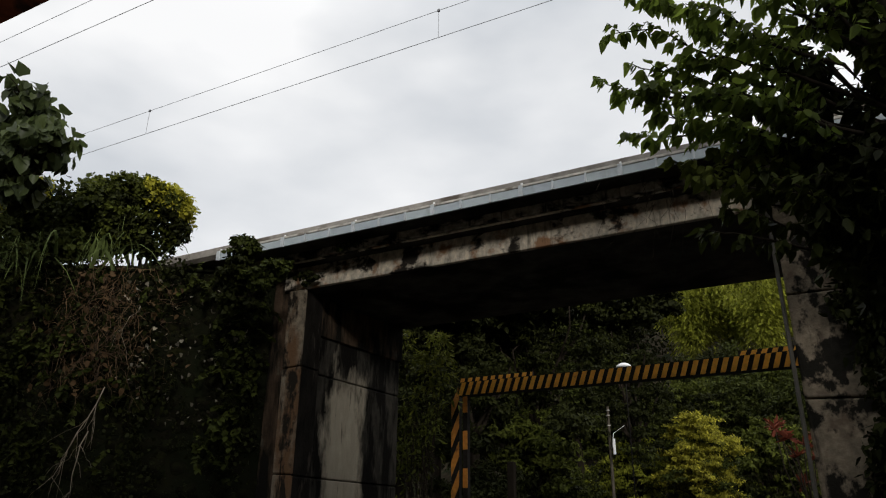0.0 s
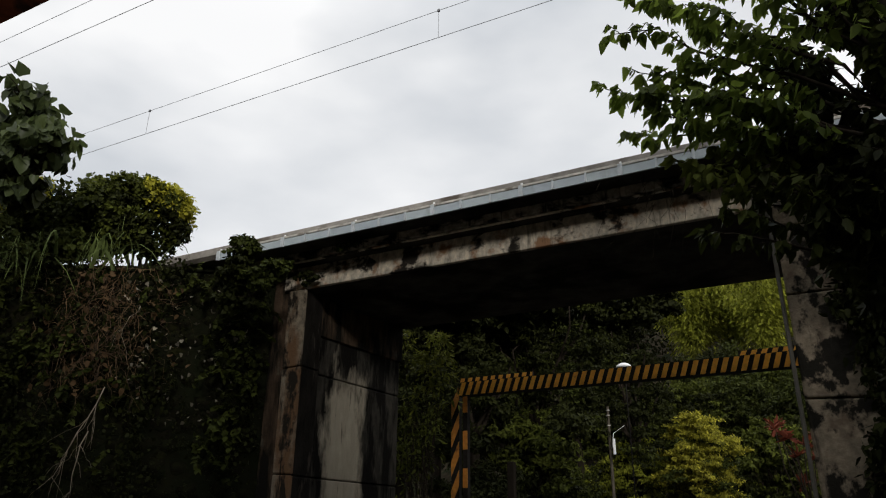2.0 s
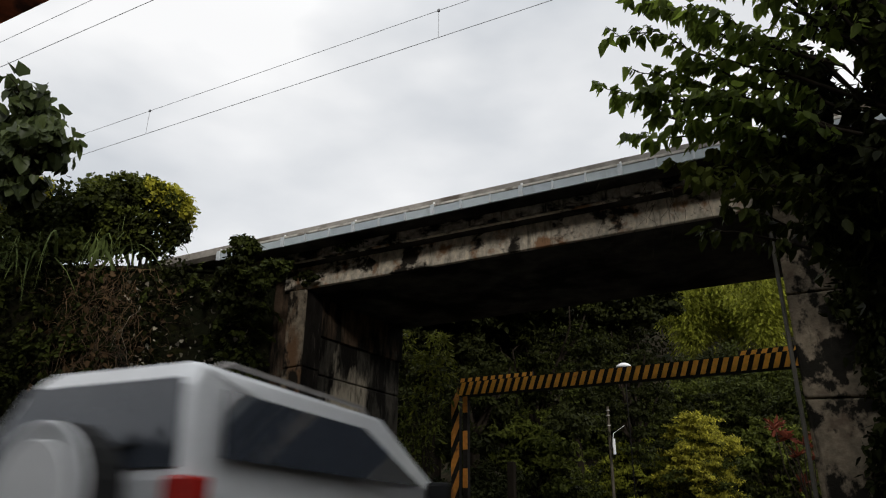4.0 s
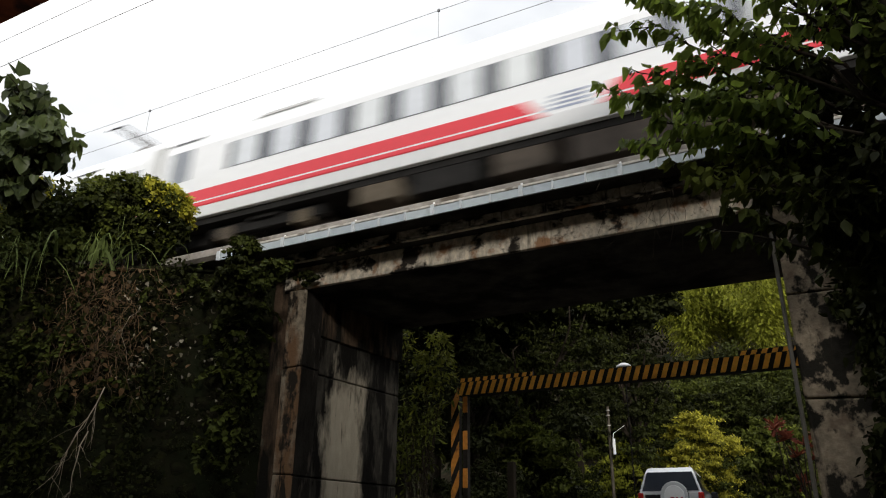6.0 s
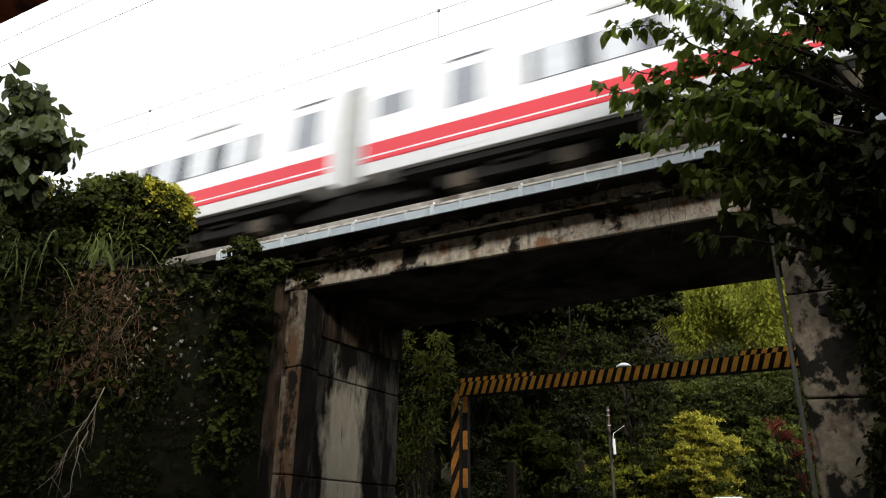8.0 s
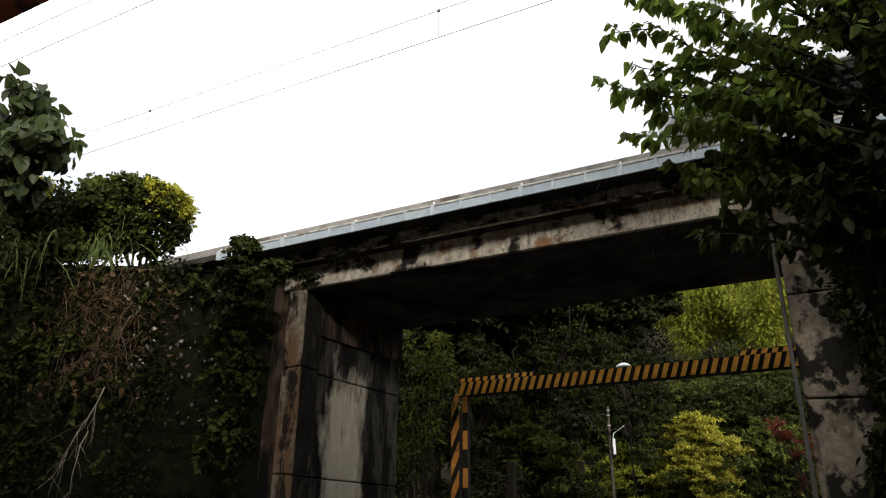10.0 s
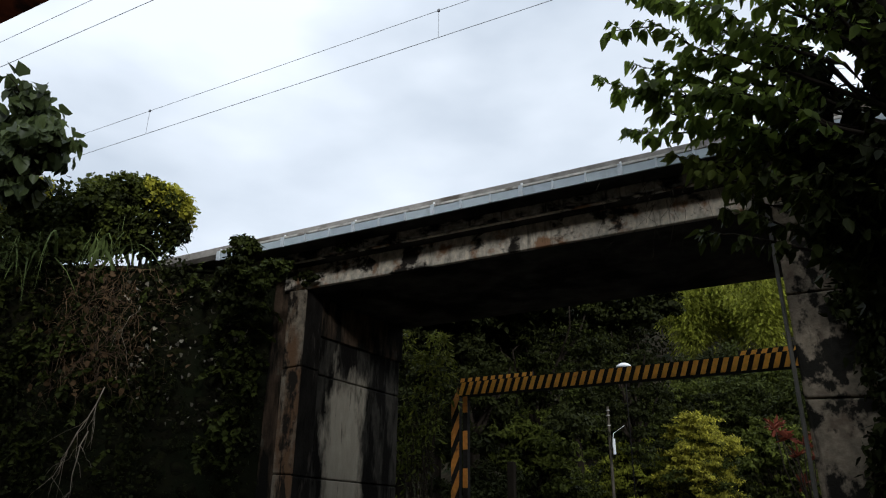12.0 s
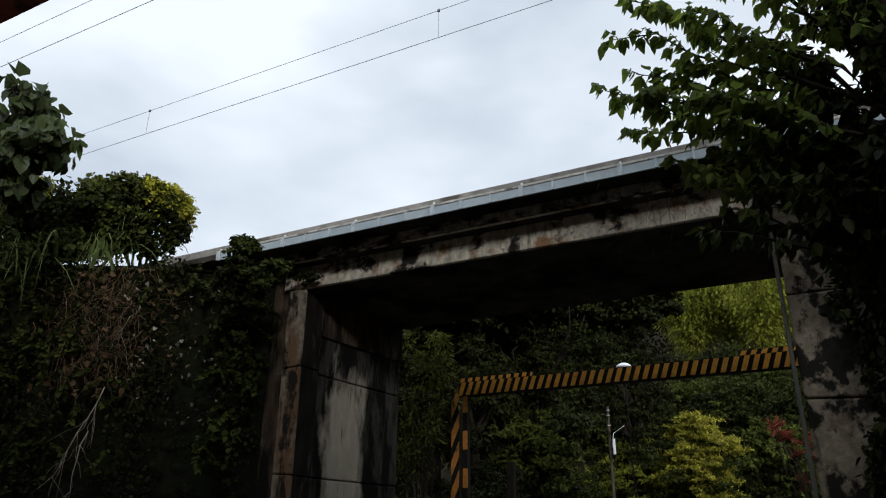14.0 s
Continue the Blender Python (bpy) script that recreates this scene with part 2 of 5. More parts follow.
# ---- building tools ----
class Geo:
    """Collects vertices and faces of one mesh."""

    def __init__(self):
        self.v, self.f = [], []

    def add(self, verts, faces):
        k = len(self.v)
        self.v.extend(tuple(p) for p in verts)
        self.f.extend(tuple(i + k for i in q) for q in faces)
        return self

    def box(self, x0, y0, z0, x1, y1, z1, m=None):
        c = [Vector((x, y, z)) for x in (x0, x1) for y in (y0, y1) for z in (z0, z1)]
        if m:
            c = [m @ p for p in c]
        return self.add(c, [(0, 1, 3, 2), (4, 6, 7, 5), (0, 4, 5, 1), (2, 3, 7, 6), (0, 2, 6, 4), (1, 5, 7, 3)])

    def prism(self, outline, a, b, axis="x"):
        """An outline (two coordinates each) drawn out from a to b along an axis."""
        put = {"x": lambda u, v, t: (t, u, v), "y": lambda u, v, t: (u, t, v), "z": lambda u, v, t: (u, v, t)}[axis]
        n = len(outline)
        vs = [put(u, v, a) for u, v in outline] + [put(u, v, b) for u, v in outline]
        return self.add(vs, [tuple(range(n)), tuple(range(2 * n - 1, n - 1, -1))] + [(i, n + i, n + (i + 1) % n, (i + 1) % n) for i in range(n)])

    def tube(self, pts, radii, sides=6):
        pts = [Vector(p) for p in pts]
        vs, n = [], len(pts)
        for i, p in enumerate(pts):
            d = (pts[min(i + 1, n - 1)] - pts[max(i - 1, 0)]).normalized()
            a = d.orthogonal().normalized()
            b = d.cross(a)
            r = radii[i] if hasattr(radii, "__len__") else radii
            vs += [p + r * (a * math.cos(6.2832 * k / sides) + b * math.sin(6.2832 * k / sides)) for k in range(sides)]
        fs = [(i * sides + k, i * sides + (k + 1) % sides, (i + 1) * sides + (k + 1) % sides, (i + 1) * sides + k) for i in range(n - 1) for k in range(sides)]
        fs += [tuple(range(sides - 1, -1, -1)), tuple((n - 1) * sides + k for k in range(sides))]
        return self.add(vs, fs)

    def disc(self, center, r, depth, axis="y", sides=28, hole=0.0):
        """A wheel-like drum about an axis through its centre."""
        cx, cy, cz = center
        ring = [(r * math.cos(6.2832 * k / sides), r * math.sin(6.2832 * k / sides)) for k in range(sides)]
        if axis == "y":
            return self.prism([(cx + u, cz + v) for u, v in ring], cy - depth / 2, cy + depth / 2, "y")
        if axis == "x":
            return self.prism([(cy + u, cz + v) for u, v in ring], cx - depth / 2, cx + depth / 2, "x")
        return self.prism([(cx + u, cy + v) for u, v in ring], cz - depth / 2, cz + depth / 2, "z")


def mesh_of(name, geo, material, smooth=False):
    me = bpy.data.meshes.new(name)
    me.from_pydata(geo.v, [], geo.f)
    me.materials.append(material)
    if smooth:
        me.shade_smooth()
    return me


def part(name, geo, material, parent=None, label="", bevel=0.0, smooth=False):
    ob = new(name, mesh_of(name, geo, material, smooth))
    if not smooth:
        bm = bmesh.new()
        bm.from_mesh(ob.data)
        bmesh.ops.recalc_face_normals(bm, faces=bm.faces)
        bm.to_mesh(ob.data)
        bm.free()
    if bevel:
        mod = ob.modifiers.new("worn_edge", "BEVEL")
        mod.width, mod.segments, mod.limit_method = bevel, 2, "ANGLE"
    ob.parent = parent
    return tagged(ob, label)


def thing(name, label, category, at=(0, 0, 0), group="", kind=""):
    ob = new(name)
    ob.empty_display_size = 0.2
    ob.matrix_basis = Matrix.Translation(at)
    return tagged(ob, label, category, group, kind)


rng = np.random.default_rng(5)
POINTED = ([(0, 0), (0.2, 0.14), (0.29, 0.4), (0.17, 0.74), (0, 1.12)])
OVATE = ([(0, 0), (0.3, 0.12), (0.4, 0.34), (0.27, 0.66), (0, 1.06)])
HEART = ([(0, 0), (0.36, -0.04), (0.5, 0.25), (0.34, 0.62), (0, 1.05)])
LANCE = ([(0, 0), (0.12, 0.2), (0.15, 0.45), (0.1, 0.75), (0, 1.0)])
DIAMOND = ([(0, 0), (0.32, 0.42), (0, 1.0)])


def leaves_mesh(name, points, size, material, shape=OVATE, droop=0.4, ways=None, spread=1.0, fold=0.25, rg=rng):
    """Many folded leaves, one at each point, as one mesh."""
    p = np.asarray(points, float)
    n = len(p)
    out = p[:, 3:] if p.shape[1] == 6 else None
    p = p[:, :3]
    d = rg.normal(size=(n, 3)) * spread
    if ways is not None:
        d = d * 0.55 + np.asarray(ways)
    d[:, 2] -= droop
    d /= np.linalg.norm(d, axis=1)[:, None] + 1e-9
    up = np.array([0, 0, 1.0]) + rg.normal(size=(n, 3)) * 0.45
    if out is not None:  # leaves lie like tiles on their puff
        up = out + np.array([0, 0, 0.35]) + rg.normal(size=(n, 3)) * 0.3
    side = np.cross(d, up)
    side /= np.linalg.norm(side, axis=1)[:, None] + 1e-9
    nrm = np.cross(side, d)
    s = size * rg.uniform(0.55, 1.25, n)
    half = shape[1:-1]
    k = len(half)
    cols = [np.zeros((n, 3)), d * shape[-1][1]]
    for sg in (1, -1):
        for u, v in half:
            cols.append(side * (sg * u) + d * v + nrm * (u * fold) - np.array([0, 0, 0.12]) * v * v)
    V = (np.stack(cols, 1) * s[:, None, None] + p[:, None, :]).reshape(-1, 3)
    m = 2 + 2 * k
    one = [[0] + list(range(2, 2 + k)) + [1], [1] + list(range(2 + 2 * k - 1, 1 + k, -1)) + [0]]
    F = (np.array(one)[None] + (np.arange(n) * m)[:, None, None]).reshape(-1)
    w = k + 2
    me = bpy.data.meshes.new(name)
    me.vertices.add(len(V)); me.vertices.foreach_set("co", V.ravel())
    me.loops.add(len(F)); me.loops.foreach_set("vertex_index", F.astype(np.int32))
    me.polygons.add(2 * n); me.polygons.foreach_set("loop_start", np.arange(2 * n, dtype=np.int32) * w)
    me.update(calc_edges=True)
    me.materials.append(material)
    return me


def blob_points(center, radii, n, clumps=14, tight=0.34, rg=rng, flat=0.0):
    """Points on uneven domed puffs that are spread over an ellipsoid."""
    c = rg.normal(size=(clumps, 3))
    c /= np.linalg.norm(c, axis=1)[:, None]
    c *= rg.uniform(0.4, 0.9, (clumps, 1))
    size = tight * rg.uniform(0.6, 1.35, (clumps, 1))
    pick = rg.integers(0, clumps, n)
    d = rg.normal(size=(n, 3))
    d /= np.linalg.norm(d, axis=1)[:, None]
    d[:, 2] = np.where(d[:, 2] < -0.25, -0.5 * d[:, 2], d[:, 2])
    q = c[pick] + d * size[pick] * rg.uniform(0.7, 1.08, (n, 1)) * np.array([1.1, 1.1, 0.85])
    return np.hstack([q * np.asarray(radii) + np.asarray(center), d + 0.35 * c[pick]])


# ---- ground, road ----
def ground_height(y):
    t = min(max((y - 1.0) / 12.0, 0), 1)
    return 1.42 * t * t * (3 - 2 * t)


def build_ground():
    ys = [-600, -60, -20, -6, 0, 1, 2, 4, 6, 8, 10, 11.5, 13, 16, 20, 30, 45, 60, 90, 150, 300, 900]
    xs = [-900, -200, -60, -30, -16, -9, -8, -4, -0.2, 2, 8, 16, 30, 60, 200, 900]
    g = Geo()
    g.add([(x, y, ground_height(y) - 0.02) for y in ys for x in xs],
          [(j * len(xs) + i, j * len(xs) + i + 1, (j + 1) * len(xs) + i + 1, (j + 1) * len(xs) + i) for j in range(len(ys) - 1) for i in range(len(xs) - 1)])
    tagged(part("ground", g, M["earth"], smooth=True), "bare earth with leaf litter beside the road", "ground", kind="structure")
    r = Geo()
    ry = [y for y in ys if -60 <= y <= 90]
    r.add([(x, y, ground_height(y) + 0.01) for y in ry for x in (-7.6, -0.9)], [(2 * j, 2 * j + 1, 2 * j + 3, 2 * j + 2) for j in range(len(ry) - 1)])
    tagged(part("road", r, M["asphalt"], smooth=True), "dark asphalt road passing under the bridge", "road", kind="structure")


# ---- railway bridge ----
Y_FRONT, Y_BACK, Z_SOFFIT, TRACK_Y, RAIL_Z = 10.6, 13.95, 5.75, 12.05, 7.06
X_LEFT, X_RIGHT = -8.55, -0.25


def build_bridge():
    b = thing("railway_bridge", "weathered concrete railway bridge over the road, stained black", "bridge", (-4.4, Y_FRONT, 0), kind="structure")
    o = Vector(b.location)

    def P(name, geo, m, label="", bevel=0.0):
        if name in ("abutment_block", "pilaster_block"):  # joints that run a little out of level
            geo.v = [(x, y, z + (0.035 * math.sin(4 * x + 3 * y + 5 * round(z, 1)) if 0 < z < 5.6 else 0)) for x, y, z in geo.v]
        geo.v = [tuple(Vector(p) - o) for p in geo.v]
        return part(name, geo, M[m], b, label, bevel)
    # girder with a plain lower face, the slab edge above it and its ledge
    g = Geo().box(X_LEFT - 0.55, Y_FRONT, Z_SOFFIT, X_RIGHT + 0.8, Y_FRONT + 0.1, 6.2)
    P("front_girder", g, "concrete", "pale girder face with black runs and rust", 0.02)
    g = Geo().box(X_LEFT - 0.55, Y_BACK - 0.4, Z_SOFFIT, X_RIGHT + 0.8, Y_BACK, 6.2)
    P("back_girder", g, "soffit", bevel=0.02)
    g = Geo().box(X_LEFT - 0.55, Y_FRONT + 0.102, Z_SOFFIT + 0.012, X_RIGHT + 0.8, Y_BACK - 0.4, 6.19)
    P("soffit_slab", g, "soffit", "concrete underside, its shade put into an almost black colour")
    # slabs coloured dark for the shade under their overhang
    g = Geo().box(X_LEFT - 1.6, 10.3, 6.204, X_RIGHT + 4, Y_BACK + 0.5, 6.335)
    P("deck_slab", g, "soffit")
    x, rk = X_LEFT - 1.6, random.Random(2)
    while x < X_RIGHT + 3.9:  # cast edge beams, end to end and a little uneven
        e = min(x + rk.uniform(1.5, 2.3), X_RIGHT + 4)
        P("edge_beam", Geo().box(x + 0.004, 10.19 + rk.uniform(-0.012, 0.012), 6.175 + rk.uniform(-0.008, 0.008), e - 0.004, 10.298, 6.338), "fascia", "", 0.02)
        x = e
    P("edge_lip", Geo().box(X_LEFT - 1.6, 10.23, 6.145, X_RIGHT + 4, 10.294, 6.166), "concrete", "pale worn drip edge", 0.006)
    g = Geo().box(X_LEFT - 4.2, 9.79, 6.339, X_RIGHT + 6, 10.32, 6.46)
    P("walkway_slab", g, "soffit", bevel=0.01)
    g = Geo().box(X_LEFT - 4.2, 10.02, 6.464, X_RIGHT + 6, 10.2, 6.735)
    P("kerb", g, "kerb", "brownish concrete kerb behind the panels", 0.02)
    # panels on the outside of the walkway, three between heavier posts
    x, k, pitch = -10.11, 0, 0.53
    while x < 4.5:
        P("panel", Geo().box(x + 0.006, 9.752, 6.305, x + pitch - 0.006, 9.786, 6.447), "panel")
        w = 0.034 if k % 3 == 0 else 0.014
        P("post", Geo().box(x - w, 9.718, 6.288 if k % 3 == 0 else 6.298, x + w, 9.75, 6.452 if k % 3 else 6.478), "post_paint")
        if k % 3 == 0:
            P("bolt", Geo().disc((x, 9.80, 6.52), 0.02, 0.05, "z", 8), "lampwhite")
        x, k = x + pitch, k + 1
    P("top_rail", Geo().box(-10.11, 9.742, 6.455, 4.5, 9.93, 6.497), "ledge", "pale worn concrete top edge", 0.006)
    # abutments: stained walls with a front pilaster, cap band and joints
    for nm, xa, xb, back, sgn in (("left_abutment", X_LEFT, X_LEFT - 3.2, X_LEFT + 0.33, 1), ("right_abutment", X_RIGHT, X_RIGHT + 3.4, X_RIGHT - 0.18, -1)):
        zs = [-0.3, 2.28, 4.24, 5.746] if sgn > 0 else [-0.3, 2.95, 4.38, 5.39, 5.746]
        for lo, hi in zip(zs, zs[1:]):
            j = 0.009
            near = 0.2 * sgn
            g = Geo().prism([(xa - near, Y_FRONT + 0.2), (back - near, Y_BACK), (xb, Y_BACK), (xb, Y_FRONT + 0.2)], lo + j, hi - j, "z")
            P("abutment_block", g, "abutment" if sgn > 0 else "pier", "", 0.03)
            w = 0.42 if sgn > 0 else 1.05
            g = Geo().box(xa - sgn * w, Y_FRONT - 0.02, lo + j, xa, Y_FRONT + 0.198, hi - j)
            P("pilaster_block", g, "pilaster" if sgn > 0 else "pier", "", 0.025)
            if sgn > 0:
                P("pilaster_side", Geo().box(xa - 0.4, Y_FRONT + 0.03, lo + j, xa + 0.006, Y_FRONT + 0.56, hi - j), "black_side", "near-black side of the pilaster", 0.02)
        if sgn > 0:
            P("return_block", Geo().box(xa - 0.86, Y_FRONT + 0.08, -0.3, xa - 0.424, Y_FRONT + 0.19, 6.19), "brown", "brown stained return beside the pilaster", 0.03)
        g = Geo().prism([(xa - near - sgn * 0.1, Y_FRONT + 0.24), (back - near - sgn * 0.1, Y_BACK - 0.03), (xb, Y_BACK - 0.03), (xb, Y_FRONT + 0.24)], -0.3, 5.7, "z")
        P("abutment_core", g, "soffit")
        if sgn > 0:
            g = Geo().prism([(xa - near + 0.07, Y_FRONT + 0.203), (back - near + 0.07, Y_BACK - 0.01), (back - near - 0.2, Y_BACK - 0.01), (xa - near - 0.2, Y_FRONT + 0.203)], 4.97, 5.744, "z")
            P("cap_band", g, "brown", "", 0.02)
    # drain pipe on the edge of the right abutment
    P("drain_pipe", Geo().tube([(X_RIGHT - 0.06, Y_FRONT - 0.08, z) for z in (0.3, 2, 4, 5.2, 5.74)], 0.028, 10), "pole", "thin grey pipe up the abutment edge")
    # track
    g = Geo().prism([(10.24, 6.34), (13.9, 6.34), (13.6, 6.86), (10.7, 6.86)], -400, 300, "x")
    tagged(part("track_bed", g, M["ballast"]), "grey crushed stone track bed", "ballast", kind="structure")
    for side in (-0.535, 0.535):
        g = Geo().prism([(TRACK_Y + side + a, z) for a, z in ((-0.07, 6.89), (0.07, 6.89), (0.015, 6.93), (0.015, 7.02), (0.035, 7.02), (0.035, 7.06), (-0.035, 7.06), (-0.035, 7.02), (-0.015, 7.02), (-0.015, 6.93))], -400, 300, "x")
        tagged(part("rail", g, M["rail"]), "worn steel running rail", "rail", "track rails")
    s = Geo()
    for i in range(-60, 45):
        s.box(i * 0.6, TRACK_Y - 1.1, 6.84, i * 0.6 + 0.22, TRACK_Y + 1.1, 6.9)
    tagged(part("sleepers", s, M["pole"]), "grey concrete sleepers under the rails", "sleepers", kind="stuff")
    # embankments on both sides
    for a, c in ((-400, X_LEFT - 2.9), (X_RIGHT + 3.0, 300)):
        g = Geo().prism([(9.9, 0.0), (13.96, 0.0), (20, 0.9), (13.98, 6.33), (10.26, 6.33), (9.9, 6.0)] if a < 0 else [(10.9, 0), (20, 0.9), (13.98, 6.33), (10.9, 6.33)], a, c, "x")
        tagged(part("embankment", g, M["earth"]), "railway embankment of dark earth", "embankment", kind="structure")


# ---- wing wall of mossy stones, flaring towards the road's near side ----
WALL_A, WALL_B = Vector((-9.4, 10.72, 0)), Vector((-21.4, 4.3, 0))
WALL_DIR = (WALL_B - WALL_A).normalized()
WALL_N = Vector((-WALL_DIR.y, WALL_DIR.x, 0))
if WALL_N.y > 0:
    WALL_N = -WALL_N


def wall_point(s, z, out=0.0):
    """A point s metres along the wing wall at height z, out metres in front of it."""
    return WALL_A + WALL_DIR * s + WALL_N * out + Vector((0, 0, z))


def build_wing_wall():
    w = thing("wall_wing", "mossy stone retaining wall, shade of the hanging plants put into its dark colour", "retaining wall", WALL_A, kind="structure")
    ln = (WALL_B - WALL_A).length
    g = Geo()
    pts = [wall_point(0, 0, -0.02), wall_point(ln, 0, -0.02), wall_point(ln, 0, -0.7), wall_point(0, 0, -0.7)]
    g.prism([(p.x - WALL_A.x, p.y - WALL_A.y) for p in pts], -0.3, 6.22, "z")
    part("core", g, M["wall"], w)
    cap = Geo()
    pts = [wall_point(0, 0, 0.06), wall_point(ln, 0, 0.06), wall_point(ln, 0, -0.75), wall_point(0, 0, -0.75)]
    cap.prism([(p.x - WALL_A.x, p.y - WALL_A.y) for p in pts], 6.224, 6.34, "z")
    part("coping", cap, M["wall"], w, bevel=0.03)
    return w


def stone_mesh(k):
    rg = np.random.default_rng(100 + k)
    g = Geo()
    n = 7
    ring = [(math.cos(6.2832 * i / n + 0.2 * rg.normal()) * (0.5 + 0.07 * rg.normal()), math.sin(6.2832 * i / n) * (0.47 + 0.06 * rg.normal())) for i in range(n)]
    vs = [(u, -0.15, v) for u, v in ring] + [(u * 0.93, 0.09, v * 0.93) for u, v in ring] + [(u * 0.55, 0.22 + 0.05 * rg.random(), v * 0.55) for u, v in ring]
    fs = [(i, (i + 1) % n, n + (i + 1) % n, n + i) for i in range(n)] + [(n + i, n + (i + 1) % n, 2 * n + (i + 1) % n, 2 * n + i) for i in range(n)] + [tuple(range(2 * n, 3 * n))]
    g.add(vs, fs)
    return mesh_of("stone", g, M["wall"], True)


def lay_stones(wall):
    """Rounded stones proud of the wing wall, the stretch that the view covers."""
    meshes = [stone_mesh(k) for k in range(8)]
    rg = random.Random(4)
    frame_m = Matrix((WALL_DIR, WALL_N, Vector((0, 0, 1)))).transposed().to_4x4()
    row, z = 0, 1.2
    while z < 6.1:
        s = 0.2 + (row % 2) * 0.25
        while s < 8.4:
            ob = new("stone", rg.choice(meshes))
            ob.parent = wall
            q = wall_point(s + rg.uniform(-0.05, 0.05), z + rg.uniform(-0.04, 0.04), -0.06) - WALL_A
            ob.matrix_basis = Matrix.Translation(q) @ frame_m @ Matrix.Diagonal((0.5, 0.3 * rg.uniform(0.5, 1.4), 0.42, 1))
            s += 0.5
        z += 0.4
        row += 1


# ---- overhead wires and the masts that carry them ----
def build_wires():
    t = thing("overhead_line", "thin overhead wires of the electric railway on steel masts", "overhead wire", (0, TRACK_Y, 6.3))
    zo = 6.3
    for y, zc, zm, kind in ((0.0, 11.96, 12.73, "carrier_wire"), (8.3 - TRACK_Y, 12.13, 13.0, "feeder_wire")):
        for nm, z, r in (("contact_wire" if kind[0] == "c" else kind, zc, 0.008), (kind, zm, 0.007)):
            part(nm, Geo().tube([(x, y, z - zo) for x in range(-320, 281, 20)], r, 6), M["wire"], t)
        if kind[0] == "c":
            for k in range(-9, 10):
                x = -6.52 + 9.46 * k
                part("dropper", Geo().tube([(x, 0, zc - zo), (x, 0, zm - zo)], 0.005, 5), M["wire"], t)
                part("clamp", Geo().box(x - 0.03, -0.02, zm - zo - 0.03, x + 0.03, 0.02, zm - zo + 0.03), M["wire"], t)
    for x in (-36.0, 14.0):
        m = part("mast", Geo().box(x - 0.12, 2.3, -0.4, x + 0.12, 2.55, 7.4), M["steel"], t, "grey steel mast beside the track")
        part("cantilever", Geo().tube([(x, 2.3, 6.43), (x, 0, 6.43), (x, 8.3 - TRACK_Y, 6.71)], 0.03).tube([(x, 2.3, 5.2), (x, 0, 5.67), (x, 8.3 - TRACK_Y, 5.84)], 0.03), M["steel"], m)


# ---- striped height-limit gates ----
def striped_bar(parent, x0, x1, y, z0, z1, depth, pitch, lean, names=("stripe",), swap=False, cols=("yellow", "black")):
    """A bar along x whose slanting stripes are separate plates on a dark core."""
    part("beam_core", Geo().box(x0, y + 0.012, z0, x1, y + depth, z1), M[cols[1]], parent)
    x = x0
    while x < x1 - 0.02:
        a, b = x, min(x + pitch * 0.52, x1)
        q = Geo().add([(a, y, z0 + 0.012), (b, y, z0 + 0.012), (min(b + lean, x1), y, z1 - 0.012), (min(a + lean, x1), y, z1 - 0.012),
                       (a, y + 0.01, z0 + 0.012), (b, y + 0.01, z0 + 0.012), (min(b + lean, x1), y + 0.01, z1 - 0.012), (min(a + lean, x1), y + 0.01, z1 - 0.012)],
                      [(0, 1, 2, 3), (7, 6, 5, 4), (0, 4, 5, 1), (1, 5, 6, 2), (2, 6, 7, 3), (3, 7, 4, 0)])
        part("stripe", q, M[cols[0]], parent)
        x += pitch


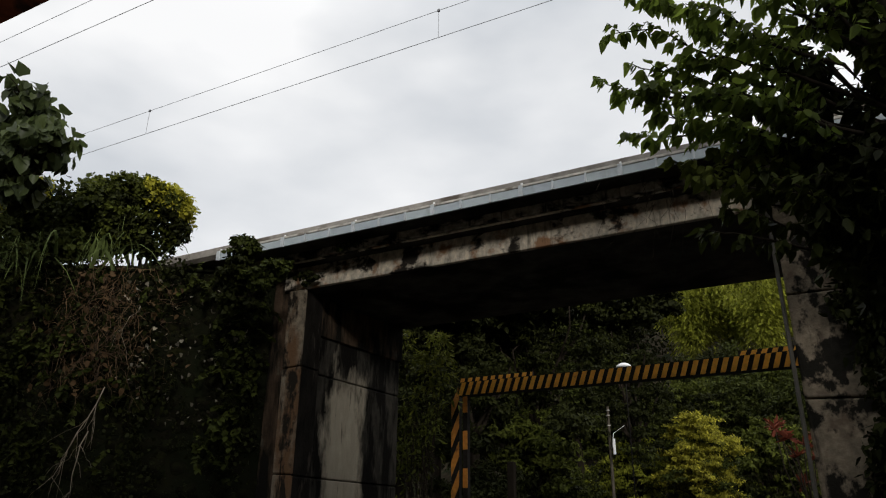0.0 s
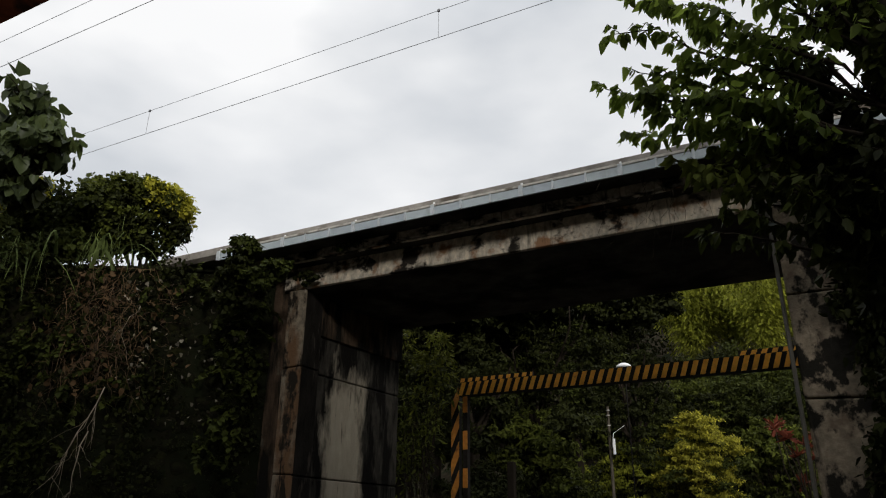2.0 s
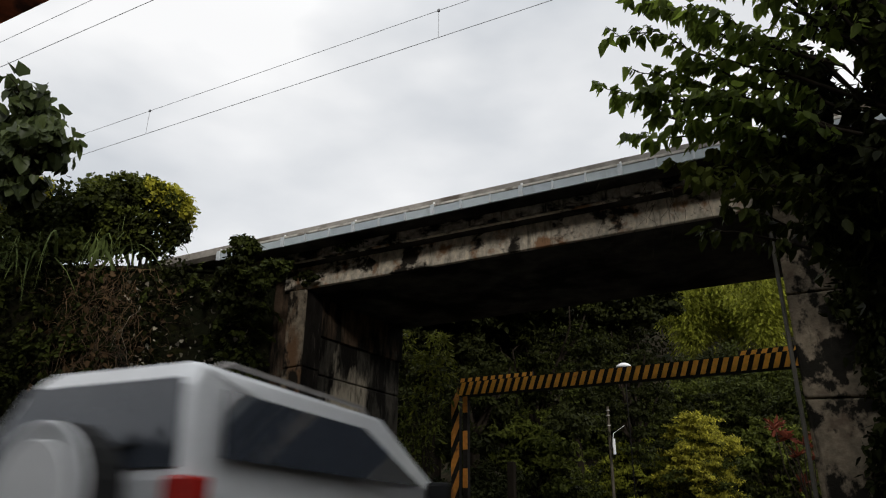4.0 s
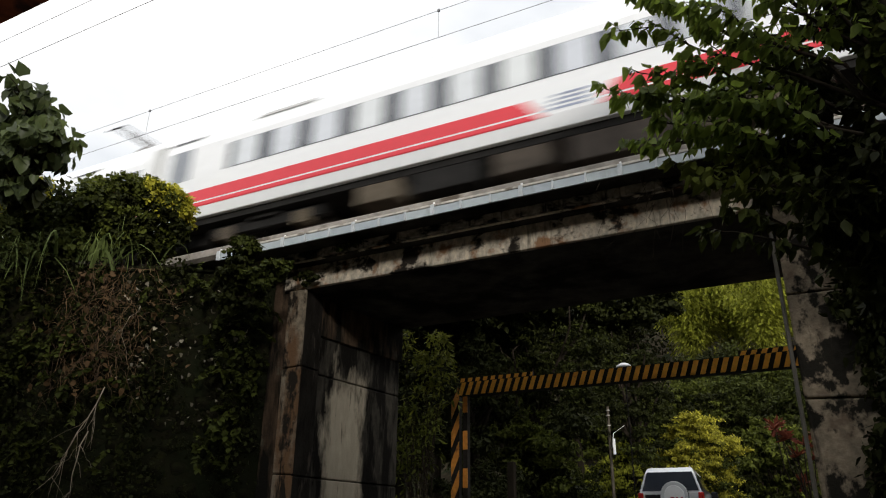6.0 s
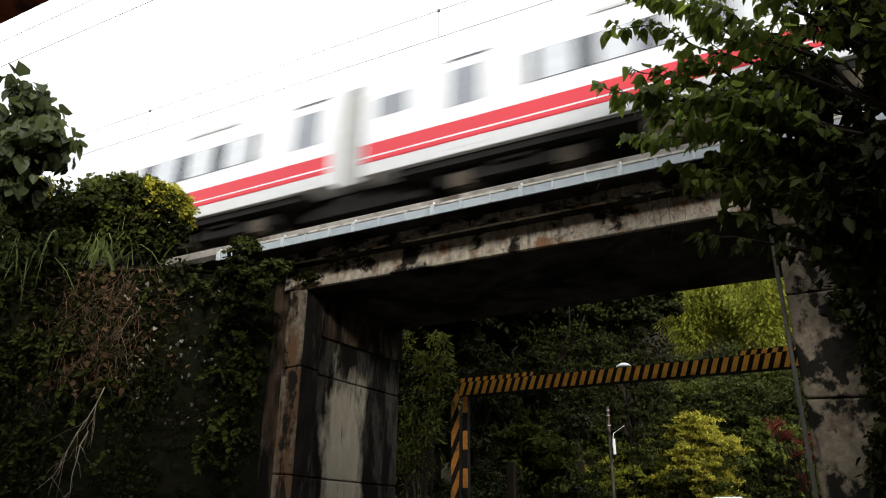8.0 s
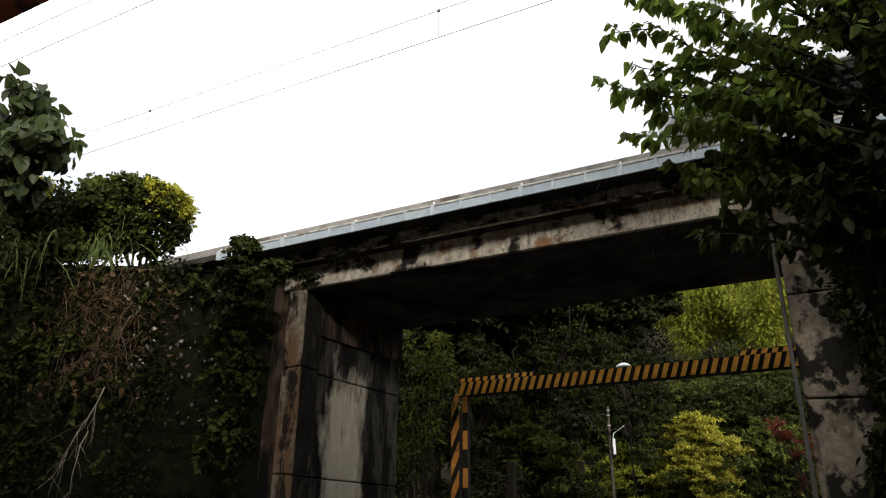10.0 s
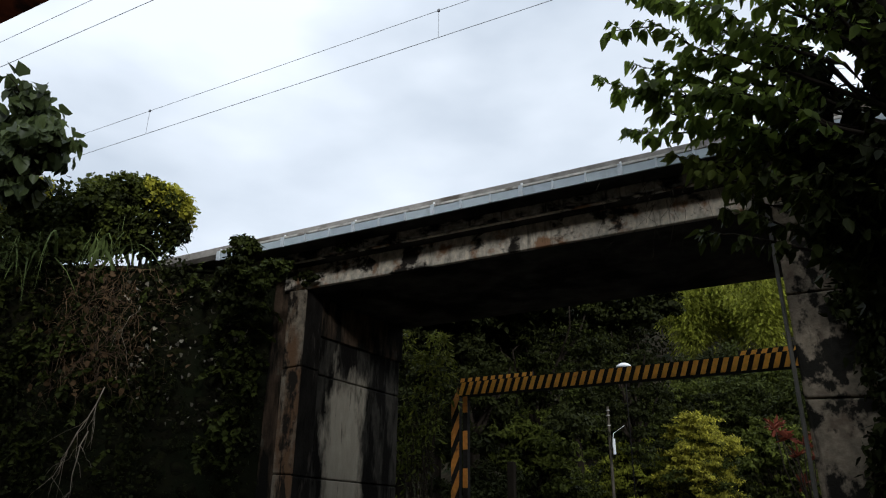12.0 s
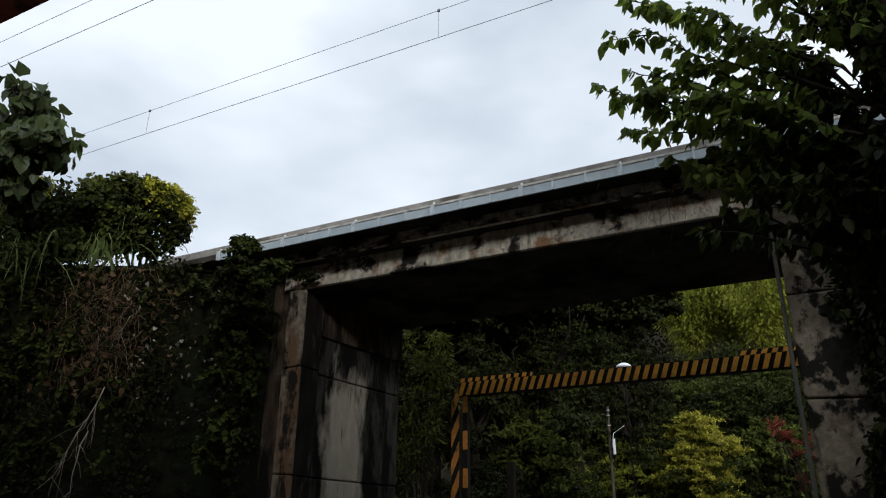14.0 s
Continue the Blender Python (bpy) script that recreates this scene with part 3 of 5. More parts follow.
def build_gates():
    y = 15.5
    t = thing("height_gate", "yellow and black striped steel height-limit gate over the road", "height barrier", (-4, y, 1.42))
    o = Vector(t.location)
    zb, zt = 1.2 + 0.2085 * y - o.z, 1.2 + 0.2292 * y - o.z
    striped_bar(t, -3.72, 5.2, 0, zb, zt, 0.22, 0.197, 0.105)
    # short raised pieces at both ends, behind the main bar
    striped_bar(t, -3.86, -1.95, 0.30, zt - 0.12, zt + 0.17, 0.12, 0.2, 0.07)
    striped_bar(t, 2.55, 5.2, 0.30, zt + 0.0, zt + 0.17, 0.12, 0.2, 0.07)
    part("bracket", Geo().box(-3.8, 0.2, zt - 0.2, -3.6, 0.32, zt), M["black"], t)
    part("bracket", Geo().box(4.2, 0.2, zt - 0.15, 4.4, 0.32, zt + 0.1), M["black"], t)
    for px, w, yy in ((-3.55, 0.11, 0.02), (4.6, 0.11, 0.02)):
        part("post", Geo().box(px - w / 2, yy + 0.012, -0.05, px + w / 2, yy + 0.16, zb - 0.004), M["black"], t)
        z = 0.1
        while z < zb - 0.2:
            part("stripe", Geo().box(px - w / 2 - 0.003, yy - 0.002, z, px + w / 2 + 0.003, yy + 0.011, min(z + 0.42, zb - 0.02)), M["orange"], t)
            z += 0.84
    # a broad second leg with slanting stripes
    part("back_leg", Geo().box(-4.06, 0.34, -0.05, -3.86, 0.48, zb + 0.1), M["black"], t)
    z = -0.1
    while z < zb - 0.2:
        q = Geo().prism([(-4.06, z), (-3.86, z + 0.45), (-3.86, z + 0.8), (-4.06, z + 0.35)], 0.325, 0.338, "y")
        part("stripe", q, M["orange"], t)
        z += 0.66
    # the near gate, of which only the end of a bar shows overhead
    n = thing("height_gate", "rust-red and black striped height-limit gate near the camera", "height barrier", (-5.5, 2.0, 0.1))
    striped_bar(n, -4.0, 8.1, 0, 4.407, 4.75, 0.2, 0.42, 0.12, cols=("black", "rust"))
    for px in (-3.9, 8.0):
        part("post", Geo().box(px - 0.09, 0.013, -0.25, px + 0.09, 0.19, 4.40), M["rust"], n)


build_ground()
build_bridge()
WING = build_wing_wall()
build_wires()
build_gates()


# ---- the train: eight white coaches with a red band ----
PITCH_CAR, SPEED = 20.7, 33.95
SECTION = [(-1.40, 0.87), (-1.45, 1.15), (-1.45, 2.0), (-1.42, 2.75), (-1.33, 3.12), (-1.08, 3.46), (-0.7, 3.63), (0, 3.68),
           (0.7, 3.63), (1.08, 3.46), (1.33, 3.12), (1.42, 2.75), (1.45, 2.0), (1.45, 1.15), (1.40, 0.87)]


def side_y(z):
    """The outside of the coach's near side at height z."""
    for (a, za), (b, zb) in zip(SECTION, SECTION[1:8]):
        if za <= z <= zb:
            return a + (b - a) * (z - za) / (zb - za)
    return -1.45


def side_plate(x0, x1, z0, z1, proud=0.006, lean0=0.0, lean1=0.0):
    """A thin plate that follows the coach's near side."""
    g = Geo()
    zs = sorted({z0, z1, *[z for _, z in SECTION if z0 < z < z1]})
    vs, fs = [], []
    for d in (0, 0.004):
        for i, z in enumerate(zs):
            f = (z - z0) / (z1 - z0)
            vs += [(x0 + lean0 * f, side_y(z) - proud + d, z), (x1 + lean1 * f, side_y(z) - proud + d, z)]
    n = len(zs)
    for i in range(n - 1):
        a = 2 * i
        fs += [(a, a + 1, a + 3, a + 2), (2 * n + a + 2, 2 * n + a + 3, 2 * n + a + 1, 2 * n + a)]
    return g.add(vs, fs + [(0, 2 * n, 2 * n + 1, 1)])


def wheel_set(parent, x):
    bog = part("bogie", Geo().box(x - 1.5, -1.12, 0.42, x + 1.5, -0.92, 0.66).box(x - 1.5, 0.92, 0.42, x + 1.5, 1.12, 0.66).box(x - 0.25, -1.1, 0.4, x + 0.25, 1.1, 0.7)
               .box(x - 0.4, -1.2, 0.62, x + 0.4, -0.95, 0.86), M["under"], parent, "dark bogie frame")
    for dx in (-1.05, 1.05):
        part("wheel", Geo().disc((x + dx, -0.56, 0.43), 0.43, 0.12).disc((x + dx, 0.56, 0.43), 0.43, 0.12).tube([(x + dx, -0.5, 0.43), (x + dx, 0.5, 0.43)], 0.08, 8), M["steel"], bog)
        part("axle_box", Geo().box(x + dx - 0.16, -1.2, 0.3, x + dx + 0.16, -0.95, 0.58), M["box"], bog)


def coach(k, front, rear, nose=0):
    """A coach; x = 0 is its rear coupling. front, rear: whether a lavatory stands at that end. nose: 1 ahead, -1 behind."""
    lab = "white railway coach with a red band and dark window strip"
    t = thing("train_coach", lab if not nose else "white end coach with a sloping nose and red band", "train car", (0, TRACK_Y, RAIL_Z), "coaches of the train")
    a, b = 0.27, PITCH_CAR - 0.27
    g = Geo()
    n = len(SECTION)
    stations = [(a, 1, 1, 0), (b, 1, 1, 0)]
    if nose == 1:
        stations = [(a, 1, 1, 0), (16.6, 1, 1, 0), (17.8, 0.99, 0.96, 0), (18.9, 0.93, 0.8, -0.05), (19.8, 0.82, 0.56, -0.12), (20.4, 0.62, 0.33, -0.2)]
    if nose == -1:
        stations = [(0.3, 0.62, 0.33, -0.2), (0.9, 0.82, 0.56, -0.12), (1.8, 0.93, 0.8, -0.05), (2.9, 0.99, 0.96, 0), (4.1, 1, 1, 0), (b, 1, 1, 0)]
    vs = [(x, y * w, 0.87 + low + (z - 0.87) * h) for x, w, h, low in stations for y, z in SECTION]
    fs = [(i * n + j, i * n + (j + 1) % n, (i + 1) * n + (j + 1) % n, (i + 1) * n + j) for i in range(len(stations) - 1) for j in range(n)]
    fs += [tuple(range(n)), tuple((len(stations) - 1) * n + j for j in range(n))]
    part("body", g.add(vs, fs), M["white"], t, "glossy white body shell", 0.02)
    la, lb = (4.2 if nose == -1 else a), (16.4 if nose == 1 else b)
    # red band in two stripes with a gap at the emblem
    for x0, x1, e0, e1 in ((la + 0.05, 9.6, 0, -0.25), (11.0, lb - 0.05, 0.25, 0)):
        part("red_band", side_plate(x0, x1 + (0.2 if e1 else 0), 1.265, 1.54, 0.006, e0, e1), M["red"], t, "broad red stripe")
        part("red_band", side_plate(x0, x1 + (0.3 if e1 else 0), 1.12, 1.225, 0.006, e0 * 0.4, e1 * 0.4), M["red"], t, "narrow red stripe")
    for i in range(4):
        part("emblem_bar", side_plate(10.0 + 0.05 * i, 10.8, 1.22 + 0.09 * i, 1.265 + 0.09 * i), M["ink"], t)
    # doors, lavatory windows and the window strip
    r_door, f_door = (2.2 if rear else 0.55), PITCH_CAR - (3.05 if front else 1.35)
    w0, w1 = (3.85 if rear else 2.4), PITCH_CAR - (4.15 if front else 2.35)
    if nose == -1:
        r_door, w0 = 4.5, 6.0
    if nose == 1:
        f_door, w1 = 15.6, 12.5
    for x in (r_door, f_door):
        d = part("door", side_plate(x - 0.14, x + 0.9, 0.98, 2.92, 0.004), M["white"], t, "white plug door")
        part("door_window", side_plate(x + 0.06, x + 0.7, 1.88, 2.72, 0.011), M["tinted"], d)
        part("door_strip", side_plate(x - 0.1, x + 0.9, 2.98, 3.04, 0.012), M["glass"], t, "dark rain strip over the door")
    if rear:
        part("small_window", side_plate(0.6, 1.3, 2.12, 2.58, 0.008), M["tinted"], t)
    if front:
        part("small_window", side_plate(PITCH_CAR - 1.25, PITCH_CAR - 0.5, 2.12, 2.58, 0.008), M["tinted"], t)
    part("window_strip", side_plate(w0, w1, 1.925, 2.6, 0.005), M["glass"], t, "continuous dark window strip")
    cnt = round((w1 - w0) / 1.12)
    step, first = ((w1 - w0) / cnt, w0) if nose != 1 else (1.085, 2.8 - 1.085)
    for i in range(cnt + (nose == 1)):
        xa, xb = max(first + i * step + 0.2, w0 + 0.03), min(first + (i + 1) * step - 0.2, w1 - 0.03)
        if xb - xa > 0.1:
            part("window_pane", side_plate(xa, xb, 1.94, 2.59, 0.01), M["pale_pane"], t)
    for x in ((3.1, 12.8) if k < 3 else (5.0, 14.05) if k == 3 else (5.0, 16.0)):
        if not (nose == -1 and x < 4):
            part("roof_grille", side_plate(x, x + 1.65, 3.09, 3.25, 0.02), M["gangway"], t, "dark louvre in the roof's edge")
    part("roof_unit", Geo().box(7.2, -0.8, 3.6, 11.8, 0.8, 3.8), M["white"], t, "low air-conditioning housing", 0.06)
    # underframe
    part("underframe", Geo().box(1.0 + 0.8 * (nose == -1), -1.3, 0.72, 19.7 - 0.8 * (nose == 1), 1.3, 0.866), M["under"], t)
    for x in (3.4, 17.3):
        wheel_set(t, x)
    rg = random.Random(k)
    x = 5.9
    while x < 14.2:
        w = rg.uniform(0.8, 2.1)
        lo = rg.uniform(0.2, 0.34)
        part("equipment_box", Geo().box(x, -1.3, lo, min(x + w, 14.9), 1.3, 0.718), M[rg.choice(["box", "box", "under"])], t, "", 0.03)
        x += w + rg.uniform(0.15, 0.6)
    # gangway behind the coach
    if nose != -1:
        # the large box is added as shade under the gangway; the small one is the coupler
        part("coupler", Geo().box(-1.6, -0.9, 0.42, 1.4, 0.9, 0.86).box(-0.5, -0.25, 0.5, 0.5, 0.25, 0.84), M["under"], t, "sooty coupler with a dark box added for shade under the gangway", 0.03)
        part("gangway", Geo().box(-0.46, -1.15, 0.9, 0.265, 1.15, 3.25), M["gangway"], t, "folded grey gangway", 0.03)
    if nose:
        s = 1 if nose == 1 else -1
        base = PITCH_CAR if nose == 1 else 0.0
        part("windscreen", Geo().add([(base - s * 2.75, y, 3.60 if abs(y) < 0.5 else 3.42) for y in (-1.0, -0.4, 0.4, 1.0)] + [(base - s * 1.45, y, 2.90) for y in (-0.95, -0.4, 0.4, 0.95)],
                                    [(0, 1, 5, 4), (1, 2, 6, 5), (2, 3, 7, 6)]), M["glass"], t, "raked dark windscreen")
        part("cab_sweep", side_plate(*((13.5, 16.8) if nose == 1 else (3.9, 7.2)), 1.75, 2.5, 0.012, *((2.6, 0.2) if nose == 1 else (-0.2, -2.6))), M["red"], t, "slanting red sweep beside the cab")
        part("head_lamp", Geo().disc((base - s * 0.5, -0.45, 1.15), 0.1, 0.3, "x", 12), M["lampwhite"], t)
        part("head_lamp", Geo().disc((base - s * 0.5, 0.45, 1.15), 0.1, 0.3, "x", 12), M["lampwhite"], t)
    return t


def pantograph(parent):
    x = PITCH_CAR - 2.4
    p = part("pantograph", Geo().tube([(x - 0.9, -0.45, 3.72), (x + 0.55, -0.3, 4.2)], 0.035).tube([(x - 0.9, 0.45, 3.72), (x + 0.55, 0.3, 4.2)], 0.035)
             .tube([(x + 0.55, -0.3, 4.2), (x - 0.35, -0.25, 4.85)], 0.028).tube([(x + 0.55, 0.3, 4.2), (x - 0.35, 0.25, 4.85)], 0.028).tube([(x + 0.55, -0.3, 4.2), (x + 0.55, 0.3, 4.2)], 0.03),
             M["steel"], parent, "raised steel pantograph")
    for dx in (-0.5, -0.2):
        part("contact_strip", Geo().tube([(x + dx, y, z) for y, z in ((-0.85, 4.66), (-0.6, 4.86), (0.6, 4.86), (0.85, 4.66))], 0.025), M["under"], p)
    for dx in (-0.9, 0.3):
        for y in (-0.5, 0.5):
            part("insulator", Geo().disc((x + dx, y, 3.66), 0.07, 0.2, "z", 10), M["pole"], p)
    part("horn_cover", Geo().box(x + 1.0, -0.5, 3.6, x + 1.7, 0.5, 3.82), M["gangway"], p, "", 0.03)


COACHES = []
for k in range(8):
    c = coach(k, front=k in (1, 2, 3), rear=k == 4, nose=1 if k == 0 else (-1 if k == 7 else 0))
    if k in (2,):
        pantograph(c)
    COACHES.append(c)


# ---- the silver off-road car ----
def build_car():
    t = thing("off_road_car", "silver off-road car with a covered spare wheel on its tailgate", "car", (-4.15, 14, 1.43))
    H = 1.68
    side = [(-2.15, 0.42), (-2.2, 0.62), (-2.18, 1.02), (-2.05, 1.53), (-1.93, H), (0.2, H), (0.95, 1.12), (2.0, 0.98), (2.15, 0.8), (2.15, 0.42)]
    g = Geo()
    rows = []
    for u, f in ((-1, 0.93), (-0.86, 1.0), (0.86, 1.0), (1, 0.93)):
        rows.append([((0.86 - (0.24 if z > 1.1 else 0) * (z - 1.1) / 0.58) * u, y, 0.42 + (z - 0.42) * (1 - (1 - f) * 0.25)) for y, z in side])
    n = len(side)
    g.add([p for r in rows for p in r], [(i * n + j, i * n + (j + 1) % n, (i + 1) * n + (j + 1) % n, (i + 1) * n + j) for i in range(3) for j in range(n)] + [tuple(range(n)), tuple(3 * n + j for j in range(n))])
    part("body", g, M["silver"], t, "silver painted body", 0.03)
    rear = lambda x0, x1, z0, z1, d=0.012: Geo().add(
        [(x * (1 - 0.42 * max(0, z - z0) * (z > 1.2)), -2.18 + max(0, z - 1.02) * 0.255 - d + e, z) for e in (0, 0.008) for z in (z0, z1) for x in (x0, x1)],
        [(0, 1, 3, 2), (6, 7, 5, 4), (0, 4, 5, 1), (2, 3, 7, 6), (0, 2, 6, 4), (1, 5, 7, 3)])
    part("rear_window", rear(-0.76, 0.76, 1.08, 1.56), M["glass"], t, "dark tinted rear window")
    part("tailgate_seam", rear(-0.74, 0.74, 0.66, 0.675, 0.016), M["rubber"], t)
    part("number_plate_recess", rear(-0.68, -0.2, 0.66, 0.99, 0.02), M["rubber"], t)
    pl = part("number_plate", rear(-0.65, -0.23, 0.69, 0.85, 0.03), M["plate"], t, "white plate with plain bars")
    for i in range(4):
        part("plate_bar", rear(-0.6 + 0.09 * i, -0.54 + 0.09 * i, 0.72, 0.82, 0.036), M["ink"], pl)
    for s in (-1, 1):
        lamp = part("tail_lamp", Geo().box(min(s * 0.73, s * 0.875), -2.225, 0.66, max(s * 0.73, s * 0.875), -2.03, 1.04), M["lamp_red"], t, "red tail lamp", 0.02)
        part("lamp_band", Geo().box(min(s * 0.73, s * 0.878), -2.23, 0.70, max(s * 0.73, s * 0.878), -2.2, 0.73), M["lampwhite"], lamp)
        part("side_window", Geo().add([(s * 0.695, -1.8, 1.53), (s * 0.695, -0.2, 1.53), (s * 0.855, 0.5, 1.16), (s * 0.86, -1.95, 1.14)], [(0, 1, 2, 3)]), M["glass"], t)
        part("door_mirror", Geo().box(min(s * 0.86, s * 1.05), 0.55, 1.02, max(s * 0.86, s * 1.05), 0.7, 1.2), M["rubber"], t, "", 0.03)
        part("roof_rail", Geo().tube([(s * 0.52, -1.7, H + 0.0), (s * 0.52, -1.6, H + 0.05), (s * 0.52, 0.0, H + 0.05), (s * 0.52, 0.1, H)], 0.018), M["steel"], t)
        for y in (-1.35, 1.3):
            w = part("wheel", Geo().disc((s * 0.76, y, 0.34), 0.34, 0.22, "x"), M["rubber"], t, "black tyre", 0.03)
            part("rim", Geo().disc((s * 0.86, y, 0.34), 0.2, 0.03, "x"), M["steel"], w)
    part("bumper", Geo().box(-0.86, -2.32, 0.36, 0.86, -2.1, 0.62), M["silver"], t, "silver rear bumper", 0.05)
    sp = part("spare_wheel", Geo().disc((0.13, -2.33, 0.93), 0.37, 0.24), M["rubber"], t, "spare wheel with a silver ring", 0.05)
    part("ring", Geo().disc((0.13, -2.455, 0.93), 0.365, 0.03), M["silver"], sp, "", 0.012)
    part("cover", Geo().disc((0.13, -2.475, 0.93), 0.27, 0.02), M["lampwhite"], sp, "white cover with red lettering", 0.008)
    emblem(sp)
    part("aerial", Geo().tube([(-0.3, -1.6, H), (-0.3, -1.75, H + 0.2)], 0.008), M["rubber"], t)
    part("wiper", Geo().tube([(0.05, -2.19, 1.12), (0.45, -2.16, 1.2)], 0.012), M["rubber"], t)
    return t


def emblem(parent):
    """The two red letters on the wheel cover."""
    cu = bpy.data.curves.new("letters", "FONT")
    cu.body, cu.size, cu.extrude, cu.align_x, cu.shear = "RV", 0.27, 0.003, "CENTER", 0.45
    cu.offset = 0.008
    ob = new("letters_source", cu)
    me = bpy.data.meshes.new_from_object(ob.evaluated_get(bpy.context.evaluated_depsgraph_get()))
    bpy.data.objects.remove(ob)
    me.materials.clear()
    me.materials.append(M["redink"])
    me.transform(pose(0.1, -2.488, 0.72, 90, 0, 0))
    o = new("lettering", me)
    o.parent = parent
    tagged(o, "red lettering")


CAR = build_car()
CAR.scale = (0.94, 1, 1)


# ---- street things beyond the bridge ----
def build_street():
    y = 34.0
    t = thing("utility_pole", "grey concrete utility pole with a small lamp bracket", "pole", (-0.2688 * y, y, 1.42))
    top = 1.2 + 0.176 * y - 1.42
    part("shaft", Geo().tube([(0, 0, -0.1), (0, 0, top)], [0.08, 0.06], 12), M["old_pole"], t)
    for z in (0.85, 0.93, 0.97):
        part("band", Geo().disc((0, 0, top * z), 0.1, 0.05, "z", 12), M["steel"], t)
    part("lamp_arm", Geo().tube([(0.1, -0.1, top - 1.9), (0.25, -0.2, top - 1.25), (0.8, -0.3, top - 0.95)], 0.016), M["lampwhite"], t, "thin white lamp arm")
    part("lamp_box", Geo().box(0.2, -0.3, top - 2.2, 0.31, -0.2, top - 1.5), M["lampwhite"], t, "white lamp housing", 0.02)
    y = 20.0
    s = thing("street_lamp", "white domed street lamp on a thin pole behind the gate", "street lamp", (-0.2418 * y, y, 1.42))
    top = 1.2 + 0.2285 * y - 1.42
    dome = Geo()
    n = 20
    vs = [(0.21 * math.cos(e) * math.cos(6.2832 * k / n), 0.16 * math.cos(e) * math.sin(6.2832 * k / n), top + 0.12 * math.sin(e)) for e in (0, 0.4, 0.8, 1.2, 1.5) for k in range(n)]
    dome.add(vs, [(i * n + k, i * n + (k + 1) % n, (i + 1) * n + (k + 1) % n, (i + 1) * n + k) for i in range(4) for k in range(n)] + [tuple(range(4 * n, 5 * n)), tuple(range(n - 1, -1, -1))])
    part("dome", dome, M["lampwhite"], s, "white domed shade", smooth=True)
    part("pole", Geo().tube([(0, 0.1, -0.1), (0, 0.1, top + 0.01)], 0.016, 8), M["black"], s)
    y = 18.0
    p = thing("timber_post", "weathered brown timber post", "post", (-0.4131 * y, y, 1.42))
    part("shaft", Geo().box(-0.09, -0.09, -0.1, 0.09, 0.09, 1.2 + 0.108 * y - 1.42), M["bark"], p, "", 0.015)


build_street()


# ---- plants ----
def plant(name, label, category, at, group=""):
    return thing(name, label, category, at, group)


def crown(parent, name, pts, size, m, shape=OVATE, at=None, label="", **kw):
    at = Vector(at if at is not None else parent.matrix_basis.translation)
    pts = np.array(pts, float)
    pts[:, :3] -= np.array(at)
    ob = new(name, leaves_mesh(name, pts, size, M[m], shape, **kw))
    ob.parent = parent
    return tagged(ob, label)


def limb(parent, pts, r0, r1, name="limb", m="bark", sides=7):
    o = parent.matrix_basis.translation
    n = len(pts)
    return part(name, Geo().tube([Vector(p) - o for p in pts], [r0 + (r1 - r0) * i / (n - 1) for i in range(n)], sides), M[m], parent, smooth=True)


def bend(a, b, n=6, sag=0.0, jitter=0.06, rg=random.Random(3)):
    a, b = Vector(a), Vector(b)
    ln = (b - a).length
    return [a.lerp(b, i / (n - 1)) + Vector((0, 0, -sag * 4 * (i / (n - 1)) * (1 - i / (n - 1)))) + (Vector([rg.uniform(-1, 1) for _ in range(3)]) * jitter * ln * (0 < i < n - 1)) for i in range(n)]


